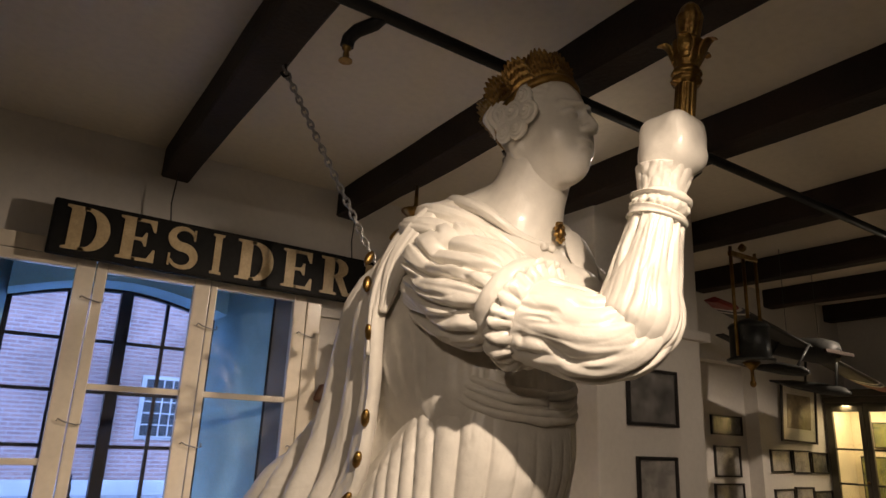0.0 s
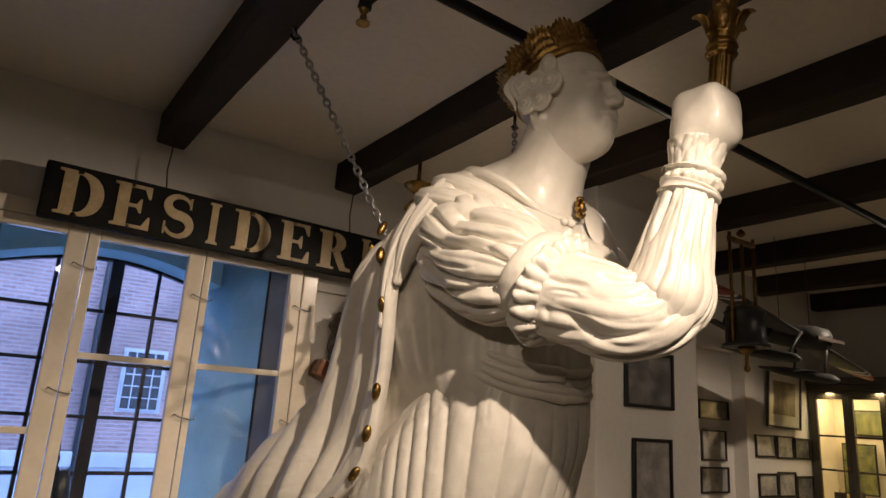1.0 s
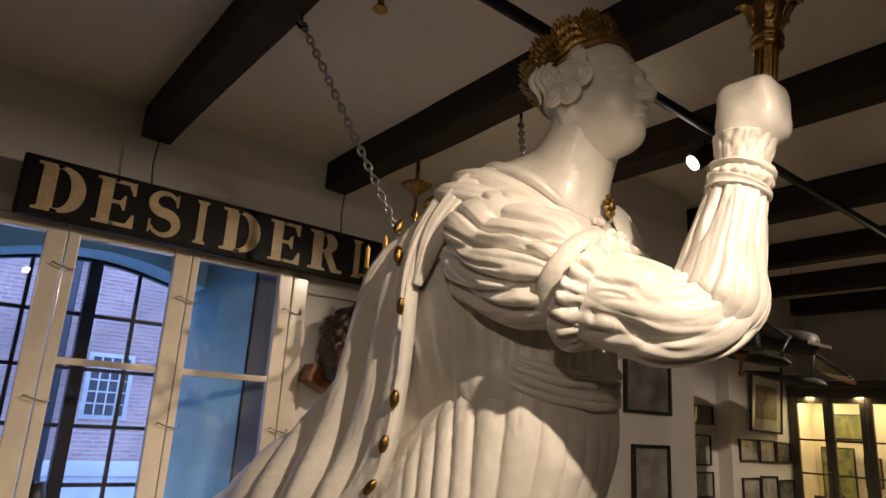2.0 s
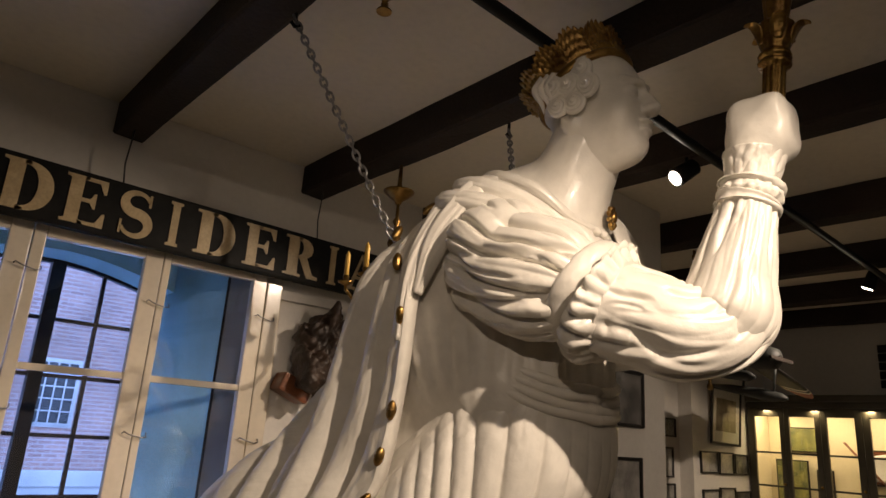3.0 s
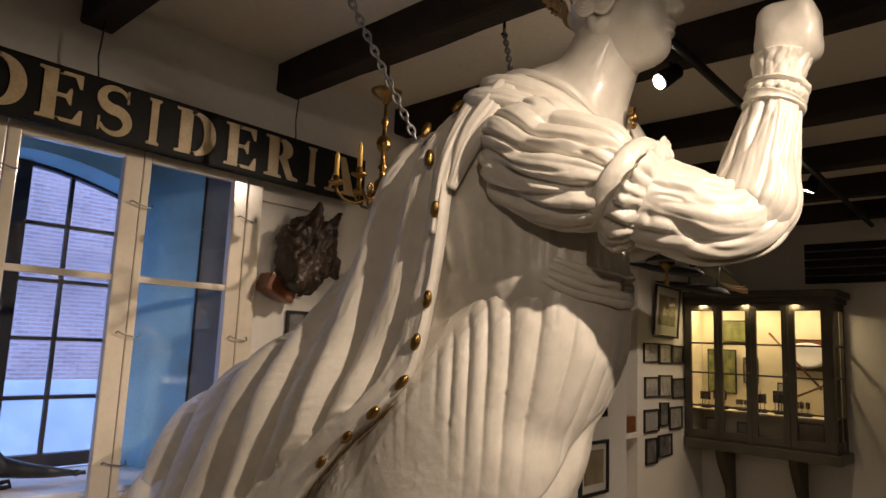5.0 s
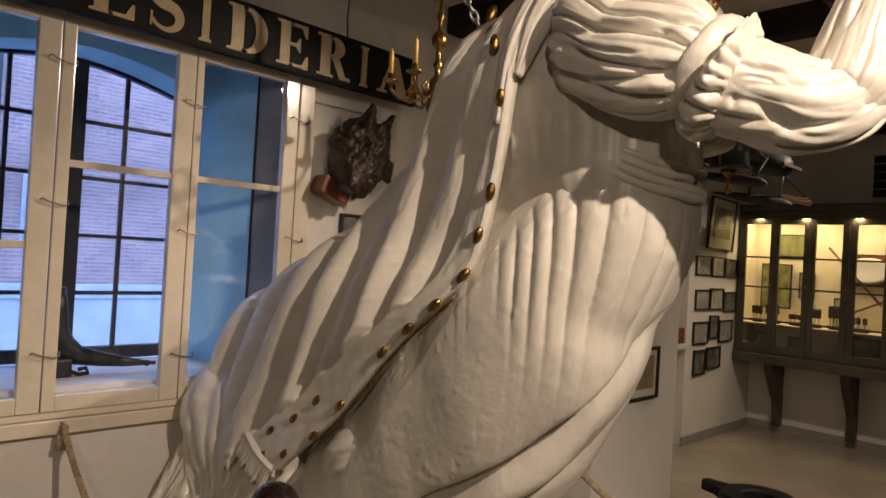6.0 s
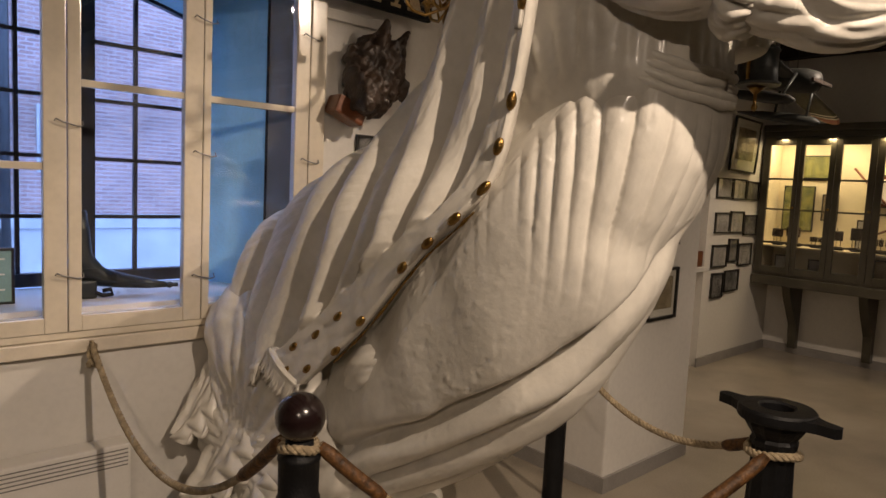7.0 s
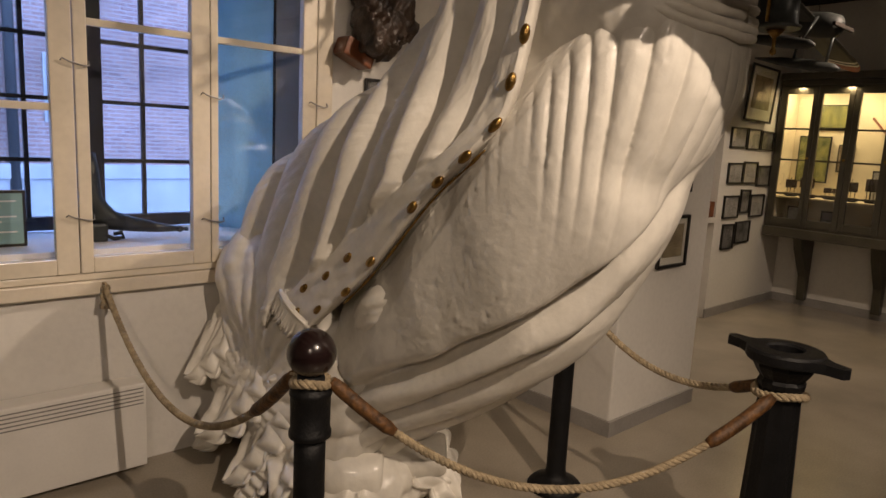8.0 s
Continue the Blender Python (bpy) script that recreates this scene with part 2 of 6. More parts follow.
# skirting boards
bm = bmesh.new()
box(bm, (2.0, YW - 0.012, 0), (3.54, YW, 0.08))
box(bm, (3.525, YP, 0), (3.54, YW - 0.012, 0.08))
box(bm, (3.525, YP - 0.015, 0), (4.355, YP, 0.08))
box(bm, (4.34, YP, 0), (4.355, 6.12, 0.08))
box(bm, (4.355, 6.105, 0), (6.30, 6.12, 0.08))
box(bm, (6.285, YG - 0.015, 0), (XC, YG, 0.08))
box(bm, (XC - 0.015, -1.6, 0), (XC, YG - 0.015, 0.08))
solid("baseboard", bm, SKIRT, "low grey painted skirting along the walls", "baseboard", kind="structure")
# ceiling beams run from the window wall into the room
rng = random.Random(3)
for right in (-1.99, -1.06, -0.14, 0.81, 1.777, 2.724, 3.562, 4.668, 5.70, 6.64, 7.60):
    bm = bmesh.new()
    n = 30
    rings = []
    for k in range(n + 1):
        y = 6.158 - 7.72 * k / n
        j = [rng.uniform(-0.004, 0.004) for _ in range(6)]
        pts = [(right - 0.138 + j[0], ZC), (right - 0.138 + j[1], 2.828), (right - 0.128, 2.818 + j[2]), (right - 0.01, 2.818 + j[3]), (right + j[4], 2.828), (right + j[5], ZC)]
        rings.append([bm.verts.new((x, y, z)) for x, z in pts])
    for a, b in zip(rings, rings[1:]):
        for i in range(5):
            bm.faces.new((a[i], a[i + 1], b[i + 1], b[i]))
    bm.faces.new(rings[0])
    bm.faces.new(rings[-1][::-1])
    solid("ceiling_beam", bm, BEAM, "dark stained rough timber ceiling beam", "beam", "ceiling beams", kind="structure")


# ---- the figurehead: one carved and painted mesh ----
class Carving:
    """Collects shells of vertices and faces, with a material slot each."""

    def __init__(self):
        self.v, self.f, self.m = [], [], []

    def add(self, verts, faces, slot=0):
        base = sum(len(x) for x in self.v)
        self.v.append(np.asarray(verts, float).reshape(-1, 3))
        self.f += [tuple(int(i) + base for i in q) for q in faces]
        self.m += [slot] * len(faces)

    def grid(self, p, closed=True, slot=0, caps=True):
        """A sheet of points (rows, columns, 3), its columns closed to a tube."""
        n, k = p.shape[:2]
        idx = np.arange(n * k).reshape(n, k)
        a, b = idx[:-1], idx[1:]
        if closed:
            q = np.stack([a, np.roll(a, -1, 1), np.roll(b, -1, 1), b], -1).reshape(-1, 4)
        else:
            q = np.stack([a[:, :-1], a[:, 1:], b[:, 1:], b[:, :-1]], -1).reshape(-1, 4)
        faces = [tuple(x) for x in q]
        if closed and caps:
            faces += [tuple(idx[0][::-1]), tuple(idx[-1])]
        self.add(p, faces, slot)

    def blob(self, at, radii, slot=0, rows=10, cols=16, turn=None):
        t, a = np.linspace(0.02, math.pi - 0.02, rows), np.linspace(0, 2 * math.pi, cols, endpoint=False)
        p = np.stack([np.outer(np.sin(t), np.cos(a)) * radii[0], np.outer(np.sin(t), np.sin(a)) * radii[1], np.outer(np.cos(t), np.ones(cols)) * radii[2]], -1)
        if turn is not None:
            p = p @ np.array(turn).T
        self.grid(p + np.array(at), slot=slot)

    def level(self, field, lo, hi, h, slot=0):
        """The zero surface of a distance field, by surface nets."""
        ax = [np.arange(lo[i], hi[i] + h, h) for i in range(3)]
        g = np.meshgrid(*ax, indexing="ij")
        val = field(*g)
        size = val.shape
        acc, cnt = np.zeros((size[0] - 1, size[1] - 1, size[2] - 1, 3)), np.zeros((size[0] - 1, size[1] - 1, size[2] - 1))
        hits = []
        for d in range(3):
            s0, s1 = [slice(None)] * 3, [slice(None)] * 3
            s0[d], s1[d] = slice(0, -1), slice(1, None)
            v0, v1 = val[tuple(s0)], val[tuple(s1)]
            cross = (v0 < 0) != (v1 < 0)
            t = np.where(cross, v0 / np.where(cross, v0 - v1, 1), 0)
            pos = np.stack([x[tuple(s0)] for x in g], -1)
            pos[..., d] += t * h
            o = [i for i in range(3) if i != d]
            for e0 in (0, 1):
                for e1 in (0, 1):
                    sl = [slice(None)] * 3
                    sl[o[0]], sl[o[1]] = slice(e0, e0 + size[o[0]] - 1), slice(e1, e1 + size[o[1]] - 1)
                    c = cross[tuple(sl)]
                    acc += pos[tuple(sl)] * c[..., None]
                    cnt += c
            hits.append((cross, v0 < 0, d, o))
        on = cnt > 0
        ids = np.full(on.shape, -1)
        ids[on] = np.arange(on.sum())
        verts = acc[on] / cnt[on][:, None]
        faces = []
        for cross, inside, d, o in hits:
            w = np.argwhere(cross)
            w = w[(w[:, o[0]] > 0) & (w[:, o[1]] > 0) & (w[:, o[0]] < size[o[0]] - 1) & (w[:, o[1]] < size[o[1]] - 1)]
            e0, e1 = np.eye(3, dtype=int)[o[0]], np.eye(3, dtype=int)[o[1]]
            quad = np.stack([ids[tuple((w - q).T)] for q in (e0 + e1, e1, 0 * e0, e0)], -1)
            flip = inside[tuple(w.T)] ^ (d == 1)
            quad[~flip] = quad[~flip][:, ::-1]
            faces += [tuple(x) for x in quad]
        self.add(verts, faces, slot)

    def object(self, name, mats):
        me = bpy.data.meshes.new(name)
        me.from_pydata(np.concatenate(self.v).tolist(), [], self.f)
        for x in mats:
            me.materials.append(x)
        me.polygons.foreach_set("material_index", self.m)
        me.polygons.foreach_set("use_smooth", [True] * len(self.f))
        me.update()
        return new(name, me)


def curve(keys, t):
    """Smooth values through keys (t, value, ...), by a monotone-like cubic."""
    k = np.array(keys, float)
    x, y = k[:, 0], k[:, 1:]
    m = np.gradient(y, x, axis=0)
    t = np.clip(np.asarray(t, float), x[0], x[-1])
    i = np.clip(np.searchsorted(x, t) - 1, 0, len(x) - 2)
    h = (x[i + 1] - x[i])[..., None]
    u = (t - x[i])[..., None] / h
    out = (1 + 2 * u) * (1 - u) ** 2 * y[i] + u * (1 - u) ** 2 * h * m[i] + u * u * (3 - 2 * u) * y[i + 1] + u * u * (u - 1) * h * m[i + 1]
    return out[..., 0] if out.shape[-1] == 1 else out


def ripple(a, b, seed=0):
    """Irregular noise in about -1 to 1 from sums of waves."""
    r = np.random.RandomState(seed)
    out = 0
    for k in range(5):
        fa, fb, p = r.uniform(0.6, 1.6), r.uniform(0.6, 1.6), r.uniform(0, 6.28)
        out = out + np.sin(fa * a * (1 + 0.5 * k) + 1.3 * np.sin(fb * b * (1 + 0.4 * k) + p) + p * 2) / (1 + 0.5 * k)
    return out / 2.6


def groove(x, sharp=2.0):
    """Rounded ridges with narrow valleys, 0 to 1, one a unit."""
    return np.abs(np.sin(math.pi * x)) ** (1 / sharp)


def smooth_min(a, b, k):
    h = np.clip(0.5 + 0.5 * (b - a) / k, 0, 1)
    return b * (1 - h) + a * h - k * h * (1 - h)


def ball(p, c, r):
    r = np.broadcast_to(np.array(r, float), 3)
    q = [(p[i] - c[i]) / r[i] for i in range(3)]
    k = np.sqrt(q[0] ** 2 + q[1] ** 2 + q[2] ** 2)
    return (k - 1) * r.min()


def rod(p, a, b, r0, r1):
    a, b = np.array(a, float), np.array(b, float)
    d = b - a
    w = [p[i] - a[i] for i in range(3)]
    h = np.clip((w[0] * d[0] + w[1] * d[1] + w[2] * d[2]) / (d @ d), 0, 1)
    return np.sqrt(sum((w[i] - h * d[i]) ** 2 for i in range(3))) - (r0 + (r1 - r0) * h)


def ring_field(p, c, axis, big, small):
    w = [p[i] - c[i] for i in range(3)]
    axis = np.array(axis, float) / np.linalg.norm(axis)
    al = sum(w[i] * axis[i] for i in range(3))
    ra = np.sqrt(np.maximum(sum(w[i] ** 2 for i in range(3)) - al ** 2, 0))
    return np.sqrt((ra - big) ** 2 + al ** 2) - small


figure = Carving()
MID = 2.29
# skirt: sections square to an axis that leans from the waist to the wall
S_AX = np.array((0.0, 0.63, -0.777))
S_FR = np.array((0.0, -0.777, -0.63))


def skirt():
    s, a = np.linspace(-0.13, 1.80, 340), np.linspace(-math.pi, math.pi, 420, endpoint=False)
    front = curve([(-0.13, 0.13), (-0.07, 0.185), (0.03, 0.252), (0.07, 0.262), (0.158, 0.284), (0.256, 0.298), (0.32, 0.335), (0.42, 0.366), (0.55, 0.384), (0.7, 0.402), (0.88, 0.395), (1.0, 0.375), (1.31, 0.295), (1.64, 0.205), (1.8, 0.19)], s)
    wide = curve([(-0.13, 0.15), (-0.07, 0.188), (0.02, 0.215), (0.09, 0.235), (0.25, 0.268), (0.5, 0.285), (0.8, 0.285), (1.1, 0.27), (1.5, 0.25), (1.8, 0.22)], s)
    back = curve([(-0.13, 0.13), (0.3, 0.20), (0.8, 0.28), (1.3, 0.34), (1.8, 0.34)], s)
    ss, aa = np.meshgrid(s, a, indexing="ij")
    ca, sa = np.cos(aa), np.sin(aa)
    rad = np.where(ca > 0, front[:, None], back[:, None])
    u, w = rad * np.sign(ca) * np.abs(ca) ** 0.9, wide[:, None] * np.sign(sa) * np.abs(sa) ** 0.9
    w = w * (1 - 0.16 * np.clip(-ca, 0, 1) ** 0.7)
    # gathers below the waist hang plumb, so they follow the bearing round an upright line
    px, py = MID + w, 4.25 + 0.63 * ss - 0.777 * u
    bear = np.arctan2(px - 2.36, -(py - 4.72))
    phase = bear * 12.5 + 0.95 * ripple(bear * 3, ss * 2.2, 3) + 0.3
    pl = groove(phase, 2.2) - 0.78 + 0.12 * (groove(phase * 0.5 + 0.2, 1.4) - 0.6)
    run = 0.26 + 0.16 * ripple(bear * 5, 0 * ss, 12)
    top = np.exp(-((ss - 0.05) / run) ** 4) * np.clip((ss + 0.10) * 9, 0, 1) * (0.8 + 0.6 * ripple(bear * 4, ss * 3, 8)) * np.clip(ca * 2.2 + 0.55, 0, 1) * (0.35 + 0.65 * np.clip(-(bear + 0.05) * 2.5, 0, 1))
    # an overskirt ends in a long slanting valley; beneath it the lower cloth runs in parallel folds
    edge = curve([(-0.06, 0.5), (0.2, 0.10), (0.42, -0.30), (0.67, -0.60), (0.8, -0.80), (1.05, -1.06), (1.5, -1.53), (1.8, -1.75)], s)[:, None]
    dv = aa - edge + 0.05 * ripple(aa * 3, ss * 5, 6)
    gate = np.clip((ss - 0.16) * 4, 0, 1) * np.clip((1.9 - aa) * 2, 0, 1)
    over = 0.018 / (1 + np.exp(np.clip(dv * 40, -40, 40)))
    valley = -0.050 * np.exp(-((dv - 0.07) / 0.10) ** 2)
    under = 0.052 * (groove(dv * 1.75 + 0.12 * ripple(dv * 4, ss * 4, 4), 1.4) - 0.62) * np.clip(dv * 5, 0, 1) * np.clip((ss - 0.3) * 2, 0, 1)
    soft = 0.010 * ripple(bear * 3.0, ss * 4.0, 7) * np.clip((ss - 0.3) * 3, 0, 1) * (dv < 0)
    chips = np.clip(ripple(aa * 37, ss * 53, 28) * ripple(aa * 19, ss * 9, 29) - 0.16, 0, 1) * np.clip(ripple(bear * 6, ss * 8, 30) + 0.25, 0, 1)
    d = 0.023 * top * pl + 0.014 * chips + gate * (over + valley + under) + soft + 0.0008 * ripple(aa * 13, ss * 29, 5) * ripple(aa * 5, ss * 7, 15) + 0.0006 * ripple(aa * 47, ss * 61, 9) - 0.006 * np.clip(ripple(aa * 23, ss * 41, 18) - 0.30, 0, 1) * np.clip(ripple(aa * 4, ss * 5, 19) + 0.1, 0, 1)
    p = np.array((MID, 4.25, 1.72)) + ss[..., None] * S_AX
    norm = np.sqrt(u * u + w * w) + 1e-6
    p = p + (u * (1 + d / norm))[..., None] * S_FR + (w * (1 + d / norm))[..., None] * np.array((1.0, 0, 0))
    figure.grid(p)


skirt()


# mantle: from the shoulders back to the wall, in deep fanning folds
M_FRONT = [(0, 2.07, 4.30, 2.20), (0.10, 1.985, 4.36, 2.07), (0.22, 1.965, 4.36, 1.94), (0.34, 1.995, 4.42, 1.72), (0.44, 2.0, 4.48, 1.51), (0.55, 1.970, 4.58, 1.385), (0.66, 1.960, 4.71, 1.28), (0.80, 1.965, 4.97, 1.03), (1.0, 1.945, 5.28, 0.77)]
M_BACK = [(0, 4.33, 2.285), (0.10, 4.50, 2.18), (0.2, 4.66, 2.075), (0.3, 4.80, 1.925), (0.4, 4.93, 1.79), (0.48, 5.06, 1.66), (0.56, 5.24, 1.555), (0.66, 5.51, 1.47), (0.76, 5.77, 1.345), (0.88, 6.00, 1.15), (1.0, 6.11, 0.94)]
# the folds fall steeply across it: depth y of each ridge at four heights
FOLD_Z = np.array((0.9, 1.3, 1.7, 2.15))
FOLD_Y = np.array(((4.60, 4.40, 4.28, 4.16), (5.08, 4.66, 4.43, 4.29), (5.13, 4.76, 4.59, 4.41), (5.18, 4.865, 4.755, 4.55), (5.22, 4.975, 4.845, 4.68), (5.28, 5.13, 4.99, 4.82), (5.57, 5.36, 5.17, 5.00), (5.77, 5.63, 5.40, 5.22), (5.98, 5.89, 5.66, 5.46), (6.16, 6.09, 5.90, 5.72), (6.40, 6.35, 6.20, 6.05)))
BAND = [(0, 0.015), (0.3, 0.045), (0.45, 0.06), (0.6, 0.075), (0.7, 0.11), (0.8, 0.15), (1.0, 0.17)]


def fold_number(y, z):
    """Which ridge lies at a depth and height of the mantle, as a running number."""
    rows = np.stack([np.interp(z, FOLD_Z, r) for r in FOLD_Y], 0)
    out = np.zeros_like(y)
    for k in range(len(FOLD_Y) - 1):
        t = np.clip((y - rows[k]) / (rows[k + 1] - rows[k]), 0, 1)
        out = out + t
    return out


def mantle():
    v, u = np.linspace(0, 1, 300), np.linspace(0, 1, 640)
    fr, bk = curve(M_FRONT, v), curve(M_BACK, v)
    vv, uu = np.meshgrid(v, u, indexing="ij")
    a = uu * math.pi
    half = (MID - fr[:, 0])[:, None] * np.ones_like(uu)
    x = MID - half * np.sign(np.cos(a)) * np.abs(np.cos(a)) ** 0.55
    k = np.sin(a) ** 0.95
    y = fr[:, 1][:, None] + (bk[:, 0] - fr[:, 1])[:, None] * k
    z = fr[:, 2][:, None] + (bk[:, 1] - fr[:, 2])[:, None] * k
    # the hem rises at the border's corner and sags behind it
    z = z + vv ** 6 * np.interp(k, (0, 0.2, 0.3, 0.5, 0.72, 1), (0, 0.045, -0.05, -0.13, -0.09, 0))
    p = np.stack([x, y, z], -1)
    du, dv = np.gradient(p, axis=1), np.gradient(p, axis=0)
    nrm = np.cross(du, dv)
    nrm /= np.linalg.norm(nrm, axis=-1)[..., None] + 1e-9
    out = np.sign((nrm * (p - np.stack([np.full_like(x, MID), y * 0 + 4.9, z], -1))).sum(-1).mean())
    away = k * np.hypot(bk[:, 0] - fr[:, 1], bk[:, 1] - fr[:, 2])[:, None]
    band = curve(BAND, v)[:, None] + 0.006 * ripple(vv * 25, uu * 0, 25)
    near = np.clip((away - band) / 0.014, 0, 1)
    q = fold_number(y, z) + 0.06 * ripple(y * 5, z * 7, 21)
    f = q - np.floor(q)
    # each fold: a full round roll that turns under into a narrow deep valley
    roll = np.clip(1 - ((np.where(f > 0.5, f - 1, f) * 2 + 0.10) / 1.12) ** 2, 0, 1) ** 0.62
    size = 0.75 + 0.4 * np.sin(np.round(q) * 2.4 + 1)
    crease = -0.022 * np.exp(-((np.abs(f - 0.17 - 0.05 * np.sin(9 * z)) / 0.05) ** 2)) * np.clip(np.sin(np.round(q) * 3.1 + z * 4), 0, 1)
    hang = np.clip((vv - 0.03) * 5.0, 0, 1) * (0.62 + 0.38 * vv)
    fold = hang * (0.205 * size * (roll - 0.74) + crease)
    d = near * fold + (1 - near) * 0.016 + 0.0022 * ripple(uu * 60, vv * 24, 22) + 0.0016 * ripple(uu * 190, vv * 70, 23)
    figure_p = p + (out * d)[..., None] * nrm
    # thickness: an inner sheet 2 cm inside joins the outer one at the rims
    inner = p + (out * (np.minimum(d, 0) - 0.022))[..., None] * nrm
    n, m = uu.shape
    ring = np.concatenate([figure_p, inner[:, ::-1]], 1)
    figure.grid(ring)
    return figure_p[-1, :330]


HEM = mantle()


# gathered tubes: sleeves and bands
def tube(keys, ridges, depth, seed, rows=150, cols=200, fade=0.12, slot=0, cross=0.0, cut=0.0):
    """A sleeve through keys (t, x, y, z, radius) with irregular lengthwise gathers."""
    t, a = np.linspace(0, 1, rows), np.linspace(0, 2 * math.pi, cols, endpoint=False)
    k = curve(keys, t)
    c, r = k[:, :3], k[:, 3]
    d = np.gradient(c, axis=0)
    d /= np.linalg.norm(d, axis=1)[:, None]
    up = np.zeros_like(d)
    ref = np.array((0.7, 0.7, 0.3))
    for i in range(rows):
        ref = ref - d[i] * (ref @ d[i])
        ref = ref / np.linalg.norm(ref)
        up[i] = ref
    side = np.cross(d, up)
    tt, aa = np.meshgrid(t, a, indexing="ij")
    wave = aa * ridges / (2 * math.pi) + 0.30 * ripple(aa * 2.0, tt * 1.7, seed) + cross * tt
    env = np.clip(np.minimum(tt, 1 - tt) / fade, 0, 1) ** 0.5
    second = aa * ridges * 0.62 / (2 * math.pi) + 0.55 * ripple(aa * 2.4, tt * 2.6, seed + 3) - 0.7 * tt
    disp = depth * (0.62 * groove(wave, 1.5) + 0.62 * groove(second, 1.7) - 0.85) * (0.80 + 0.35 * ripple(aa * 2.5, tt * 4, seed + 1)) * env + depth * 0.14 * ripple(aa * 9, tt * 8, seed + 2) * env
    if cut:
        # incised creases that start and stop, on a fuller surface
        disp = disp * (1 - 0.82 * cut) + 0.3 * depth * cut * ripple(aa * 2.2, tt * 3, seed + 30) * env
        for n, (lines, lean) in enumerate(((0.8, cross), (0.55, cross - 0.9), (0.4, cross + 0.8))):
            w = aa * round(ridges * lines) / (2 * math.pi) + 0.45 * ripple(aa * 2.2, tt * 2.4, seed + 5 + n) + lean * tt
            gap = np.abs(w - np.round(w)) / (0.13 + 0.05 * ripple(aa * 3, tt * 6, seed + 15 + n))
            disp = disp - cut * depth * 0.75 * np.exp(-gap ** 2) * np.clip(0.45 + 1.3 * ripple(aa * 2.6, tt * 5 + n, seed + 9 + n), 0, 1) * env
    rad = r[:, None] + disp
    p = c[:, None] + rad[..., None] * (np.cos(aa)[..., None] * up[:, None] + np.sin(aa)[..., None] * side[:, None])
    figure.grid(p, slot=slot)


# right arm: puffed upper sleeve, band, lower sleeve to the bent elbow, forearm upright
tube([(0, 2.13, 4.26, 2.05, 0.060), (0.12, 2.105, 4.225, 2.050, 0.126), (0.45, 2.085, 4.12, 1.990, 0.140), (0.8, 2.09, 4.00, 1.95, 0.126), (1, 2.10, 3.955, 1.935, 0.098)], 23, 0.027, 31, 200, 300, cross=0.5, cut=1.0)
tube([(0, 2.10, 3.975, 1.95, 0.10), (0.3, 2.103, 3.965, 1.943, 0.113), (0.75, 2.107, 3.945, 1.928, 0.115), (1, 2.11, 3.935, 1.92, 0.10)], 9, 0.003, 35, 24, 120)
tube([(0, 2.108, 3.94, 1.925, 0.095), (0.5, 2.115, 3.92, 1.910, 0.132), (1, 2.125, 3.885, 1.895, 0.10)], 24, 0.022, 37, 30, 220)
tube([(0, 2.115, 3.915, 1.900, 0.105), (0.3, 2.15, 3.86, 1.875, 0.102), (0.6, 2.195, 3.785, 1.85, 0.098), (0.82, 2.235, 3.735, 1.865, 0.088), (1, 2.25, 3.718, 1.90, 0.078)], 13, 0.017, 41, 180, 240, cross=0.8, cut=0.8)
tube([(0, 2.22, 3.745, 1.83, 0.062), (0.14, 2.24, 3.728, 1.875, 0.090), (0.4, 2.252, 3.712, 1.96, 0.080), (0.8, 2.267, 3.69, 2.075, 0.062), (1, 2.272, 3.685, 2.11, 0.056)], 15, 0.010, 43, 180, 240, cut=0.6)
tube([(0, 2.27, 3.687, 2.098, 0.052), (0.2, 2.271, 3.686, 2.103, 0.064), (0.5, 2.272, 3.685, 2.110, 0.060), (0.8, 2.274, 3.683, 2.118, 0.064), (1, 2.275, 3.682, 2.122, 0.052)], 20, 0.002, 45, 24, 120)
tube([(0, 2.274, 3.683, 2.118, 0.050), (0.5, 2.276, 3.68, 2.132, 0.062), (1, 2.278, 3.678, 2.15, 0.052)], 18, 0.008, 46, 24, 140)
tube([(0, 2.276, 3.68, 2.14, 0.050), (0.25, 2.278, 3.678, 2.148, 0.064), (0.6, 2.279, 3.677, 2.155, 0.062), (1, 2.28, 3.676, 2.165, 0.048)], 20, 0.002, 47, 24, 120)
tube([(0, 2.28, 3.676, 2.155, 0.047), (0.5, 2.283, 3.673, 2.19, 0.054), (1, 2.286, 3.67, 2.22, 0.062)], 13, 0.010, 48, 30, 140)
# left arm, drawn back at her other side
tube([(0, 2.45, 4.25, 2.12, 0.06), (0.2, 2.50, 4.21, 2.07, 0.11), (0.5, 2.53, 4.17, 1.98, 0.125), (1, 2.53, 4.14, 1.84, 0.07)], 16, 0.02, 51)


